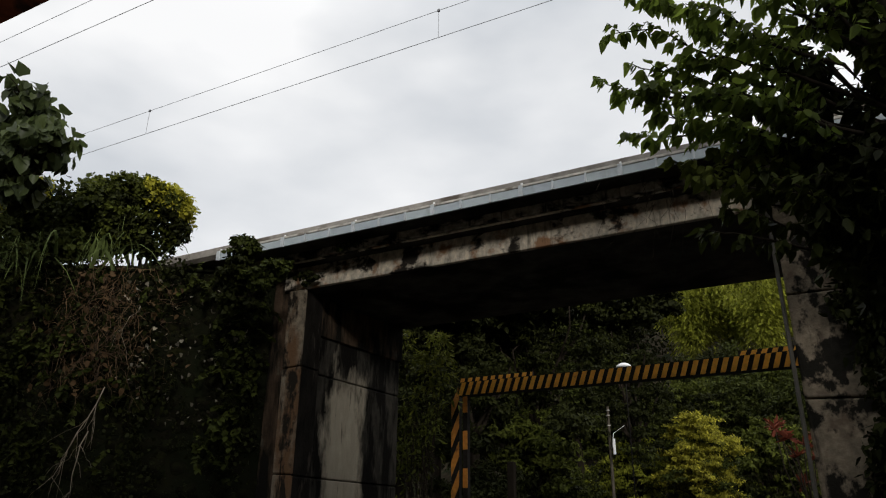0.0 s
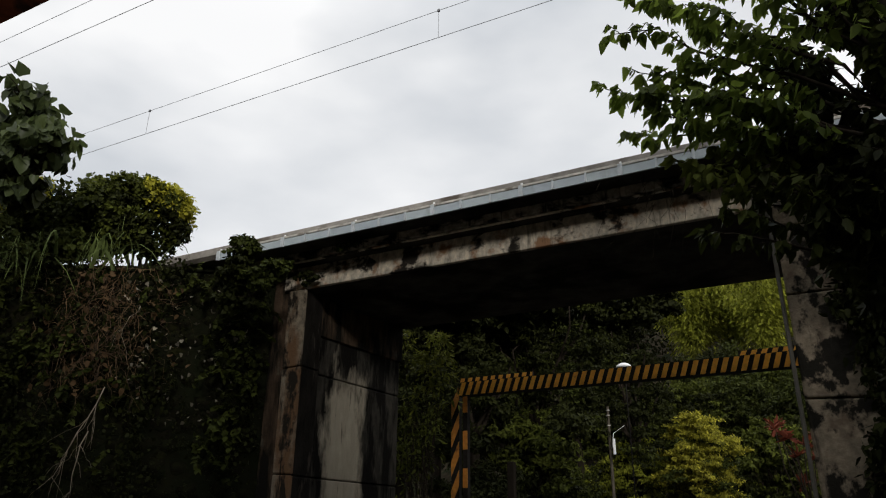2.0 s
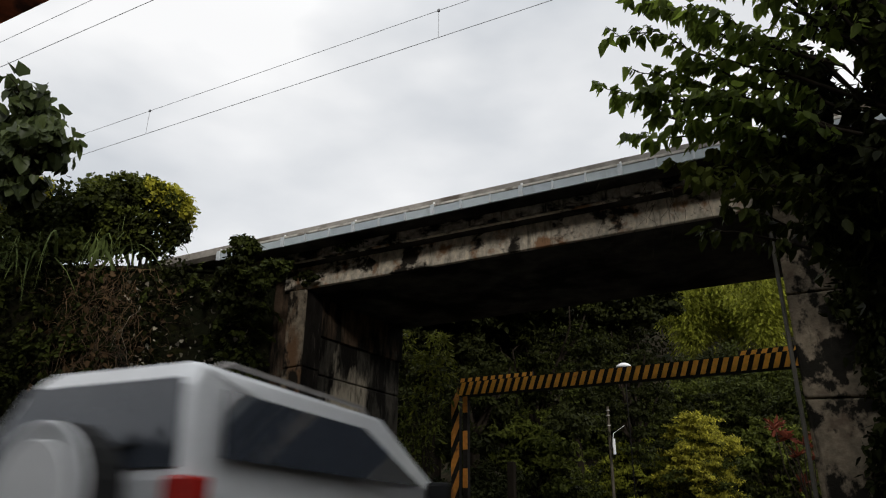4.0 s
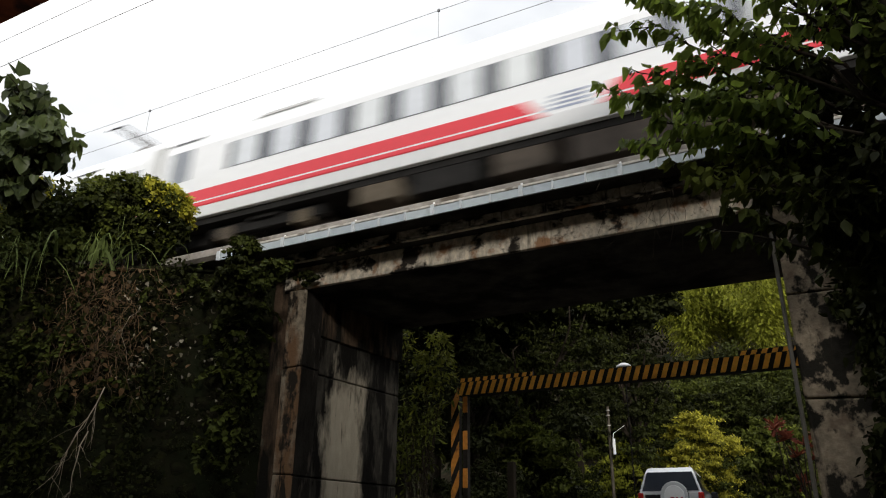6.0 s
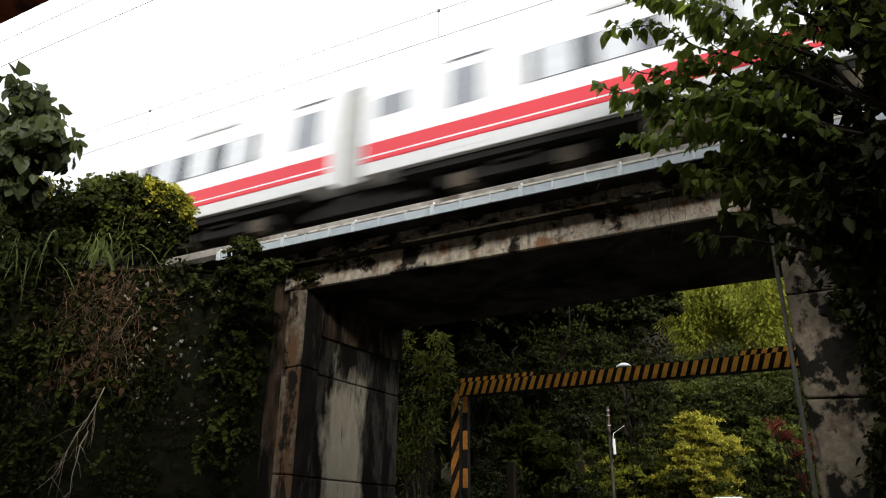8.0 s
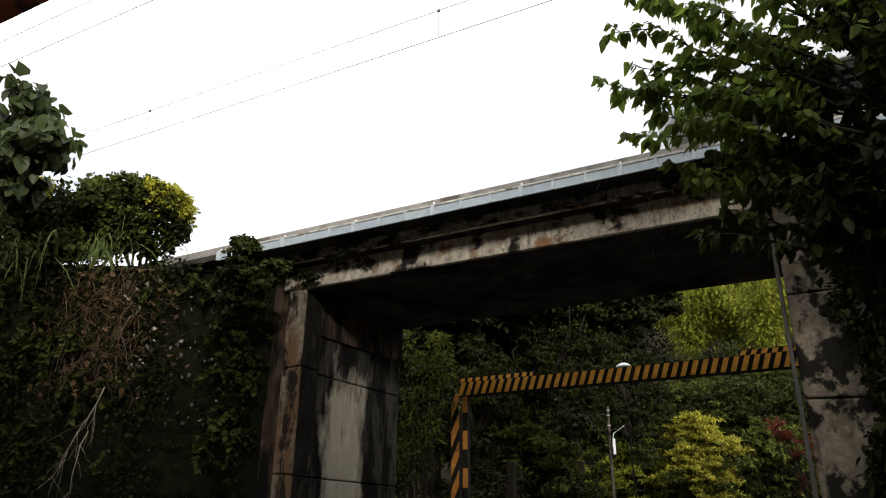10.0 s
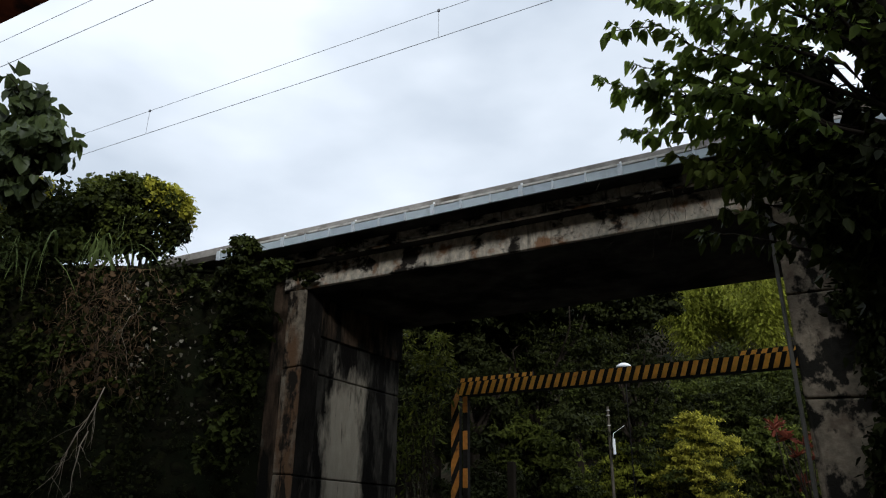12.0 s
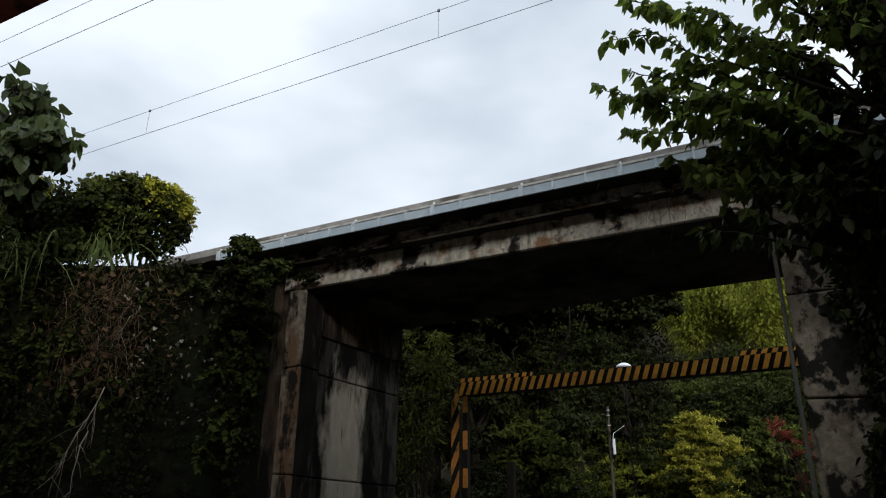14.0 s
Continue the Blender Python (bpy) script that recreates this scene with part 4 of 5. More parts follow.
def far_woods():
    """The wooded hillside, far past the gate: one sheet of ground with its cover."""
    g = Geo()
    nx, ny = 36, 22
    hill = lambda x, y: 1.3 + max(0, y - 42) * 0.62 + 3.5 * noise.noise((x * 0.03, y * 0.03, 0)) * min(1, max(0, (y - 42) / 20))
    g.add([(-130 + 260 * i / (nx - 1), 42 + 130 * j / (ny - 1), hill(-130 + 260 * i / (nx - 1), 42 + 130 * j / (ny - 1))) for j in range(ny) for i in range(nx)],
          [(j * nx + i, j * nx + i + 1, (j + 1) * nx + i + 1, (j + 1) * nx + i) for j in range(ny - 1) for i in range(nx - 1)])
    tagged(part("hillside", g, M["earth"], smooth=True), "steep wooded hillside behind the road", "hillside", kind="structure")
    rg = np.random.default_rng(9)
    sets = {"leaf_dark": [], "leaf_deep": [], "leaf": [], "leaf_olive": []}
    for i in range(230):
        y = 48 + 95 * rg.random() ** 1.3
        x = y * rg.uniform(-0.72, 0.12)
        if x / y > -0.21:  # low growth before the bamboo
            y = y if y > 74 else 46 + 0.3 * (y - 46)
        r = rg.uniform(2.4, 5.2) if y > 60 else rg.uniform(1.2, 2.0)
        light = rg.uniform(0, 1) + (0.25 if x / y > -0.2 else -0.3)
        key = "leaf_dark" if light < 0.3 else "leaf_deep" if light < 0.65 else "leaf" if light < 1.1 else "leaf_olive"
        c = (x, y, hill(x, y) + r * 0.9)
        sets[key].append(blob_points(c, (r, r, r * rg.uniform(0.8, 1.4)), 2600, int(rg.integers(9, 20)), 0.33, rg=rg))
    words = {"leaf_dark": "dark green hillside woods", "leaf_deep": "deep green hillside woods", "leaf": "mid green hillside woods", "leaf_olive": "olive green crowns of the hillside woods"}
    for key, v in sets.items():
        ob = new("far_woods", leaves_mesh("far_woods", np.concatenate(v), 0.3, M[key], DIAMOND, rg=rg, droop=0.1))
        tagged(ob, words[key], "woods", kind="stuff")
    # feathery bamboo on the hill, each stand of arching culms
    for bx, y, high, n in ((-0.145, 62, 12.5, 26), (-0.1, 64, 12.0, 26), (-0.055, 60, 12.5, 22), (-0.015, 66, 13.0, 24), (-0.125, 70, 13.0, 22), (0.02, 63, 12, 16)):
        base = Vector((bx * y, y, hill(bx * y, y)))
        t = plant("bamboo", "stand of feathery yellow-green bamboo on the hill", "bamboo", base, "bamboo stands")
        pts, ways, culms = [], [], Geo()
        for i in range(n):
            a, reach = rg.uniform(0, 6.28), rg.uniform(1.0, 4.2)
            w = Vector((math.cos(a), math.sin(a), 0))
            h = high * rg.uniform(0.55, 1.0)
            line = [w * (0.3 + reach * f ** 2.2) + Vector((0, 0, h * (f - 0.22 * f ** 4))) for f in np.linspace(0, 1, 8)]
            culms.tube(line, [0.06 - 0.007 * k for k in range(8)], 4)
            for j in range(300):
                f = 0.3 + 0.7 * rg.random()
                k = min(int(f * 7), 6)
                q = line[k].lerp(line[k + 1], f * 7 - k)
                e = rg.normal(size=3) * 0.62 * (1.15 - 0.5 * f)
                pts.append((q.x + e[0], q.y + e[1], q.z + e[2] - 0.25))
                ways.append((w.x * 0.4 + e[0], w.y * 0.4 + e[1], -0.9))
        part("culm_cluster", culms, M["leaf_olive"], t, smooth=True)["kind"] = "stuff"
        crown(t, "foliage", np.array(pts) + np.array(base), 0.42, "leaf_bright", LANCE, ways=ways, droop=0.3, rg=rg)


def shade_tree(x, y, base, low, high, r, seed, lit="leaf_deep"):
    """A tall spreading tree: a closed canopy high up, mostly hidden, added for shade, and hanging boughs of leaves
    under it.
    """
    rg = np.random.default_rng(seed)
    t = plant("shade_tree", "tall spreading tree with dark foliage, deep shade put into its leaf colour", "tree", (x, y, base), "trees beyond the bridge")
    fork = Vector((x, y, base + low * 0.7))
    limb(t, bend((x, y, base - 0.2), fork, 5, jitter=0.04), 0.22, 0.15, "trunk")
    boughs = []
    for k in range(9):
        a = 6.283 * k / 9 + rg.uniform(-0.3, 0.3)
        out = r * rg.uniform(0.45, 0.95)
        tip = Vector((x + math.cos(a) * out, y + math.sin(a) * out, base + rg.uniform(low, high)))
        line = bend(fork, tip, 6, sag=-0.25, jitter=0.05)
        limb(t, line, 0.09, 0.02)
        boughs += [line[3], line[4], line[5]]
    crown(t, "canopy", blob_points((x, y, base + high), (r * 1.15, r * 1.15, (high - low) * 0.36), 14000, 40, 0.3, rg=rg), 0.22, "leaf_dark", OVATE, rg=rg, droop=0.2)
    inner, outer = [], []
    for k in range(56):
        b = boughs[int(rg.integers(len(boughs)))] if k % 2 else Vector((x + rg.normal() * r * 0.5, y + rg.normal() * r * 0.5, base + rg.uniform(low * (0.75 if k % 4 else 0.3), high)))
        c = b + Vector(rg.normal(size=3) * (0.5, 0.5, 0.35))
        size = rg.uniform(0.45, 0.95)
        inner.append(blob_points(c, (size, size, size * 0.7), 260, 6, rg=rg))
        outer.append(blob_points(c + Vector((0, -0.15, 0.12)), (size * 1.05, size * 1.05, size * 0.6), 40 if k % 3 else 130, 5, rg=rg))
    # inner leaves carry shade in their dark colour; lit gives the outer ones
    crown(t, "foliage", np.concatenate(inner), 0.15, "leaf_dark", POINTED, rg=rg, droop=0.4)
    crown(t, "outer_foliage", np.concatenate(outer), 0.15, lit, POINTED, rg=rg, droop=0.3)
    return t


def bushy_tree(u, y, v_low, v_top, half, leaves, size, m, label, seed, name="tree", dark="leaf_dark"):
    """A rounded leafy tree of many separate puffs; shade inside is put into darker leaves."""
    rg = np.random.default_rng(seed)
    base, x = 1.42, u * y
    z0, z1, r = 1.2 + v_low * y, 1.2 + v_top * y, half * y
    t = plant(name, label, "tree", (x, y, base), "trees beyond the bridge")
    mid = Vector((x, y, max(z0, base + 0.3)))
    limb(t, bend((x, y, base - 0.2), mid, 5, jitter=0.03), 0.09, 0.06, "trunk")
    tips = []
    for k in range(24):
        a, e = 2.4 * k, -0.15 + 1.1 * k / 23
        w = math.sqrt(max(0.05, 1 - e * e)) * rg.uniform(0.45, 0.9)
        tip = Vector((x + r * w * math.cos(a), y + r * w * math.sin(a), z0 + (z1 - z0) * (0.25 + 0.62 * e)))
        limb(t, bend(mid, tip, 4), 0.035, 0.01)
        tips.append(tip)
    puffs, shade = [], []
    for tip in tips:
        q = r * rg.uniform(0.28, 0.42)
        for j in range(3):
            c = tip + Vector(rg.normal(size=3)) * q * 0.55
            puffs.append(blob_points(c, (q * 0.8, q * 0.8, q * 0.62), leaves // 72, 7, 0.4, rg=rg))
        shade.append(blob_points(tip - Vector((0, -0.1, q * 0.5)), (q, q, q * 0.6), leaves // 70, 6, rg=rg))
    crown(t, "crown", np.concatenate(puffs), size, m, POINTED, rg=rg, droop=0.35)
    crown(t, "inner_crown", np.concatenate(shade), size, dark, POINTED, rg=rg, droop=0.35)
    return t


def back_trees():
    z = 1.42
    # the dark row that overhangs the road's far side
    for i, (u, y, low, high, r) in enumerate(((-0.6, 20, 3.4, 6.6, 2.5), (-0.47, 22, 4.1, 7.6, 2.5), (-0.37, 25, 4.6, 8.8, 2.9), (-0.53, 27, 4.5, 9.2, 3.2), (-0.235, 37, 5.6, 11.6, 2.3),
                                              (-0.42, 31, 5.0, 12, 3.6), (-0.315, 37, 7.2, 13.0, 3.2), (-0.58, 35, 6, 12.0, 3.6), (-0.45, 39, 6, 13.5, 3.8), (-0.24, 38, 10.3, 13.2, 2.6))):
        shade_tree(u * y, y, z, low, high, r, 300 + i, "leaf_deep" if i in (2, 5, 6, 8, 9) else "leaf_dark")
    bushy_tree(-0.158, 36, 0.05, 0.156, 0.054, 26000, 0.125, "leaf_gold", "bushy tree with bright yellow-green leaves", 47, dark="leaf_deep")
    bushy_tree(-0.38, 23, 0.06, 0.168, 0.055, 9000, 0.15, "leaf", "broad mid green roadside tree", 42)
    bushy_tree(-0.345, 25, 0.04, 0.11, 0.05, 6000, 0.14, "leaf_deep", "low deep green roadside shrub", 43)
    bushy_tree(-0.25, 38, 0.03, 0.122, 0.058, 14000, 0.15, "leaf_bright", "low green tree behind the utility pole", 44)
    bushy_tree(-0.45, 20, 0.02, 0.1, 0.06, 5000, 0.13, "leaf_dark", "dark dense roadside shrub thicket", 45)
    for i, (u, y, v0, v1, half, m, lab) in enumerate(((-0.07, 40, 0.04, 0.15, 0.05, "leaf", "mid green leafy roadside tree"), (-0.03, 43, 0.06, 0.2, 0.055, "leaf_deep", "deep green leafy roadside tree"),
                                                      (-0.1, 47, 0.1, 0.215, 0.055, "leaf_deep", "deep green roadside tree"), (-0.17, 46, 0.1, 0.2, 0.05, "leaf", "mid green leafy roadside tree"),
                                                      (-0.2, 43, 0.08, 0.17, 0.035, "leaf_deep", "deep green roadside tree"), (0.03, 44, 0.05, 0.19, 0.05, "leaf", "mid green leafy roadside tree"),
                                                      (-0.12, 52, 0.15, 0.24, 0.05, "leaf_dark", "dark green roadside tree"), (-0.225, 49, 0.12, 0.25, 0.05, "leaf_dark", "dark green roadside tree"), (-0.05, 52, 0.14, 0.235, 0.045, "leaf", "mid green leafy roadside tree"))):
        bushy_tree(u, y, v0, v1, half, 9000, 0.2, m, lab, 60 + i)
    # red-leaved shrub beside the right abutment
    y = 24.0
    t = plant("cordyline", "red-leaved cordyline shrub with thin stems", "shrub", (-0.043 * y, y, z))
    rg = np.random.default_rng(3)
    pts, ways = [], []
    for k in range(9):
        top = Vector((-0.043 * y + rg.uniform(-0.55, 0.6), y + rg.uniform(-0.4, 0.4), z + rg.uniform(1.2, 3.4)))
        limb(t, bend((-0.043 * y + rg.uniform(-0.2, 0.2), y, z - 0.1), top, 4), 0.025, 0.015, "stem")
        for i in range(13):
            a = rg.uniform(0, 6.28)
            pts.append(tuple(top)); ways.append((math.cos(a), math.sin(a), rg.uniform(-0.2, 1.1)))
    crown(t, "leaves", pts, 0.36, "leaf_red", LANCE, ways=ways, droop=0.1, rg=rg)
    # light green shrub at the far corner of the left abutment
    t = plant("corner_shrub", "light green shrub rooted at the abutment's far corner", "shrub", (-8.2, 15.1, 1.42))
    for k in range(26):
        u, v = rg.uniform(-0.585, -0.512), 0.325 - 0.2 * rg.random() ** 0.8
        u -= max(0, 0.27 - v) * 0.25
        top = Vector((u * 15.1, 15.1 + rg.uniform(-0.35, 0.3), 1.2 + v * 15.1))
        limb(t, bend((-8.4 + rg.uniform(-0.2, 0.2), 15.1, 1.3), top, 5, jitter=0.03), 0.011, 0.005, "stem")
        pts, ways = [], []
        for i in range(64):
            a = rg.uniform(0, 6.283)
            f = rg.random()
            pts.append(tuple(top + Vector((math.cos(a) * 0.28 * f, math.sin(a) * 0.28 * f, -1.3 * f * f + 0.1))))
            ways.append((math.cos(a), math.sin(a), rg.uniform(-0.7, 0.6)))
        # light on the upper stems is put into a lighter leaf colour
        crown(t, "leaves", pts, 0.17, "leaf_olive" if v > 0.25 else "leaf", LANCE, ways=ways, rg=rg)


# ---- near tree at the right, whose branches sway ----
BRANCHES = []


def leafy_branch(tree, root, tips, size, per, m, rg, label="", bare=0.25):
    """One swaying branch: an empty-free limb with its side twigs; its leaves hang on it."""
    root = Vector(root)
    o = tree.matrix_basis.translation
    g, pts, ways = Geo(), [], []
    for tip in tips:
        rr = random.Random(int(rg.integers(1e6)))
        line = bend(Vector((0, 0, 0)), Vector(tip) - root, 7, sag=-0.08, jitter=0.03, rg=rr)
        g.tube(line, [0.022 - 0.003 * i for i in range(7)], 6)
        d = (line[-1] - line[0]).normalized()
        across = d.cross(Vector((0, 0, 1))).normalized()
        for i in range(per):
            f = bare + (1 - bare) * (i + rr.random()) / per
            q = line[min(int(f * 6), 5)].lerp(line[min(int(f * 6) + 1, 6)], f * 6 - int(f * 6)) if f < 1 else line[-1]
            ln = rr.uniform(0.16, 0.42) * (1.15 - 0.75 * f)
            w = (across * (1 if i % 2 else -1) * rr.uniform(0.3, 1) + d * rr.uniform(0.5, 1.1) + Vector((0, 0, rr.uniform(-0.25, 0.4)))).normalized()
            end = q + w * ln + Vector((0, 0, -0.12 * ln))
            g.tube([q, q.lerp(end, 0.5) + Vector((0, 0, 0.03 * ln)), end], [0.006, 0.004, 0.0025], 4)
            for j in range(7):
                u = 0.25 + 0.75 * j / 6
                pts.append(tuple(q.lerp(end, u)))
                o2 = w.cross(Vector((0, 0, 1))) * (1 if j % 2 else -1) * (0.9 if j < 6 else 0.1)
                ways.append(tuple(w * 0.55 + o2 * 0.75 + Vector((0, 0, -0.5 - 0.7 * rr.random()))))
    b = part("branch", g, M["bark"], tree, label, smooth=True)
    b.matrix_basis = Matrix.Translation(root - o)
    ob = new("foliage", leaves_mesh("foliage", pts, size, M[m], POINTED, ways=ways, spread=0.6, droop=0.25, rg=rg, fold=0.3))
    ob.parent = b
    BRANCHES.append((b, root - o))
    return b


def right_tree():
    rg = np.random.default_rng(21)
    Y = 5.6
    P = lambda u, v, y=Y: (u * y, y, 1.2 + v * y)
    t = plant("broadleaf_tree", "near broadleaf tree with pointed green leaves, hanging before the bridge", "tree", (1.25, 6.0, 0.7))
    limb(t, [(1.25, 6.0, 0.5), (1.2, 6.0, 2.2), (1.05, 5.9, 3.8), (0.95, 5.8, 5.4), (1.0, 5.8, 7.2)], 0.17, 0.05, "trunk")
    hub = lambda z: Vector((1.0, 5.85, z))
    spec = [  # root height, tips in (across, up) shares of the distance, twigs, leaf
        (4.2, [(-0.216, 0.785), (-0.15, 0.83), (-0.18, 0.855), (-0.095, 0.8)], 20, "leaf_near"),
        (3.9, [(-0.232, 0.685), (-0.18, 0.7), (-0.17, 0.665), (-0.105, 0.69)], 23, "leaf_near"),
        (3.6, [(-0.203, 0.588), (-0.155, 0.61), (-0.12, 0.6), (-0.08, 0.615)], 21, "leaf_near"),
        # lower and inner boughs: shade put into darker leaf colours
        (3.2, [(-0.145, 0.525), (-0.11, 0.485), (-0.08, 0.53), (-0.05, 0.55)], 15, "leaf"),
        (2.8, [(-0.118, 0.405), (-0.09, 0.44), (-0.06, 0.46), (-0.02, 0.48)], 13, "leaf_deep"),
        (4.6, [(-0.1, 0.9), (-0.06, 0.84), (0.02, 0.84), (0.07, 0.88)], 15, "leaf_near"),
        (4.0, [(0.12, 0.76), (0.11, 0.68), (0.13, 0.62)], 13, "leaf_deep"),
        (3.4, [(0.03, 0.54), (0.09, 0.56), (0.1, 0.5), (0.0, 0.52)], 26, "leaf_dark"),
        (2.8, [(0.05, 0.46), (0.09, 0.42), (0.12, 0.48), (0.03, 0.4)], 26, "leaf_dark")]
    for n, (z, tips, per, m) in enumerate(spec):
        leafy_branch(t, hub(z), [P(u, v, Y + rg.uniform(-0.35, 0.35)) for u, v in tips], 0.12, per, m, rg, bare=0.37 if n < 3 else 0.25)
    # dense inner crown down to the ground, shade put into its dark leaf colour
    # the puff at x 2.9 is out of view, added to shade the pier
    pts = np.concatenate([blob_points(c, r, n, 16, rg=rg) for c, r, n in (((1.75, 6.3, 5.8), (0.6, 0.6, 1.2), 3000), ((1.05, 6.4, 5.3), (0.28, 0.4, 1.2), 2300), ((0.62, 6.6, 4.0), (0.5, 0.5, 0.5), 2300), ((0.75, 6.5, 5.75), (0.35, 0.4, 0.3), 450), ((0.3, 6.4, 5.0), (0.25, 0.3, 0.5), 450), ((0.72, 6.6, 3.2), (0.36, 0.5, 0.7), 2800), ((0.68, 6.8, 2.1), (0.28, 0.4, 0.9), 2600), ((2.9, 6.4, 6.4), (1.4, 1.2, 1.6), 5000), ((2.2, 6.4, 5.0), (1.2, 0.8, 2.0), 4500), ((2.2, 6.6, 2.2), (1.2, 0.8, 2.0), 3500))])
    crown(t, "inner_crown", pts, 0.12, "leaf_dark", POINTED, rg=rg, droop=0.7, label="dense inner leaves with shade put into their colour")
    # high crown out of view, added to shade what hangs below
    for c in ((2.6, 5.4, 8.6), (0.8, 6.2, 8.9), (1.6, 7.4, 8.3)):
        limb(t, bend((1.0, 5.8, 6.6), c, 5), 0.06, 0.02)
        crown(t, "upper_crown", blob_points(c, (1.7, 1.5, 0.8), 3600, 22, rg=rg), 0.16, "leaf_near", POINTED, rg=rg, droop=0.5)
    return t


RIGHT_TREE = right_tree()


# ---- plants on the wing wall ----
def left_side():
    rg = np.random.default_rng(33)
    # broad-leaved tree at the edge of the view
    t = plant("large_leaf_tree", "tree with large drooping heart-shaped leaves above the wall", "tree", (-14.0, 6.2, 0.0))
    limb(t, [(-14.0, 6.2, 0), (-13.8, 6.3, 3), (-13.4, 6.4, 5.5), (-12.9, 6.5, 7.6)], 0.16, 0.05, "trunk")
    for c, r, n in (((-12.05, 6.6, 8.55), (0.5, 0.6, 0.62), 170), ((-11.62, 6.7, 7.75), (0.6, 0.6, 0.42), 170), ((-12.1, 6.6, 7.15), (0.8, 0.6, 0.5), 210), ((-12.5, 6.7, 7.9), (0.7, 0.6, 0.8), 210)):
        limb(t, bend((-13.3, 6.4, 6.0), c, 5), 0.04, 0.015)
        for k in range(6):
            limb(t, bend(c, Vector(c) + Vector(rg.normal(size=3) * np.array(r) * 0.6), 4), 0.014, 0.006, "twig")
        crown(t, "crown", blob_points(c, r, int(n * 1.15), 26, rg=rg), 0.22, "leaf_broad", HEART, rg=rg, droop=1.7, fold=0.4)
        # inner leaves take a darker colour for the shade inside the crown
        crown(t, "inner_crown", blob_points(Vector(c) + Vector((-0.2, 0.25, -0.12)), [k * 0.7 for k in r], int(n * 0.6), 12, rg=rg), 0.22, "leaf_dark", HEART, rg=rg, droop=1.6)
    # round bush: sunlight put into yellow-green leaves, shade into dark lower and inner ones
    p = wall_point(3.1, 6.3, -0.45)
    b = plant("round_bush", "rounded dense bush, one side yellow-green to stand in for sunlight", "bush", p)
    mid = wall_point(3.42, 7.46, -0.3)
    for k in range(7):
        limb(b, bend(p + Vector((0.08 * k - 0.2, 0, -0.1)), mid + Vector((0.25 * k - 0.75, 0.1, 0.1)), 4), 0.035, 0.012, "stem")
    def dome(n, puffs, lo, hi, away, grow=1.0):
        """Leaves on puffs over a dome; lo, hi: its band of heights; away: which way along the wall."""
        v = []
        for _ in range(puffs):
            e = rg.uniform(lo, hi)
            a = rg.uniform(*away)
            w = math.sqrt(max(0.03, 1 - e * e)) * rg.uniform(0.8, 1.02) * grow
            c = mid + WALL_DIR * (-1.28 * w * math.cos(a)) + WALL_N * (0.85 * w * math.sin(a)) + Vector((0, 0, 0.98 * e * grow))
            v.append(blob_points(c, (0.24, 0.24, 0.19), n // puffs, 6, rg=rg))
        return np.concatenate(v)
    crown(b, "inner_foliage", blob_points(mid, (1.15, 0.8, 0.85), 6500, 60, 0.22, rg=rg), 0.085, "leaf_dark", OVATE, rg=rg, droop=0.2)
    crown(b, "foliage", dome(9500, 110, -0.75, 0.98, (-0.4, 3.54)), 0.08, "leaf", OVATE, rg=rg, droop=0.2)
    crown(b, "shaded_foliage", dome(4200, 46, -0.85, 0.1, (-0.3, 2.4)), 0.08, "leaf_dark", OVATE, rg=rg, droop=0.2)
    crown(b, "new_foliage", dome(3000, 32, 0.0, 0.85, (-0.3, 1.1), 1.05), 0.085, "leaf_yellow", OVATE, rg=rg, droop=0.2, label="yellow-green leaves that stand in for sunlight")
    q = wall_point(5.6, 6.3, -0.4)
    b = plant("low_bush", "low dark bush on the wall's top", "bush", q)
    crown(b, "foliage", blob_points(q + Vector((0, 0, 0.75)), (2.2, 0.9, 1.2), 11000, 60, rg=rg), 0.11, "leaf_deep", OVATE, rg=rg, droop=0.2)
    # yellow-green leaves on top stand in for sunlight
    crown(b, "new_foliage", blob_points(q + Vector((0.3, -0.3, 1.5)), (1.2, 0.4, 0.35), 600, 16, rg=rg), 0.11, "leaf_yellow", OVATE, rg=rg, droop=0.2)
    q = wall_point(4.0, 6.3, -0.2)
    b = plant("low_bush", "low dark bush joining the round bush", "bush", q)
    crown(b, "foliage", blob_points(q + Vector((0, 0, 0.95)), (0.95, 0.6, 1.0), 6000, 34, rg=rg), 0.09, "leaf_deep", OVATE, rg=rg, droop=0.2)
    # ivy on the panels' end
    q = Vector((-9.0, 9.6, 5.95))
    b = plant("ivy_clump", "small clump of ivy over the deck's end", "ivy", q)
    for c, r, n, m in (((-0.05, -0.3, 0.26), (0.42, 0.3, 0.26), 700, "leaf_deep"), ((-0.3, -0.25, -0.05), (0.5, 0.3, 0.3), 800, "leaf_dark"), ((0.5, -0.2, -0.35), (0.5, 0.25, 0.3), 700, "leaf_deep"), ((-0.3, -0.1, -0.6), (0.6, 0.25, 0.45), 800, "leaf_dark")):
        limb(b, bend(q + Vector((0, 0, -0.6)), q + Vector(c), 4), 0.012, 0.005, "stem")
        crown(b, "foliage", blob_points(q + Vector(c), r, n, 14, rg=rg), 0.09, m, OVATE, rg=rg)
    # climbers over the wall: a thin dark cover, and separate hanging sprays before it
    cl = plant("wall_climber", "dark climbing plants hanging over the stone wall", "climber", wall_point(6, 0, 0.1))
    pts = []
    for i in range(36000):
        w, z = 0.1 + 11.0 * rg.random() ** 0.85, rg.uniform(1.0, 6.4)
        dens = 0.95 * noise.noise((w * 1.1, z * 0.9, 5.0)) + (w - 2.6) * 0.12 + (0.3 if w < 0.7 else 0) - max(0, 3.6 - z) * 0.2
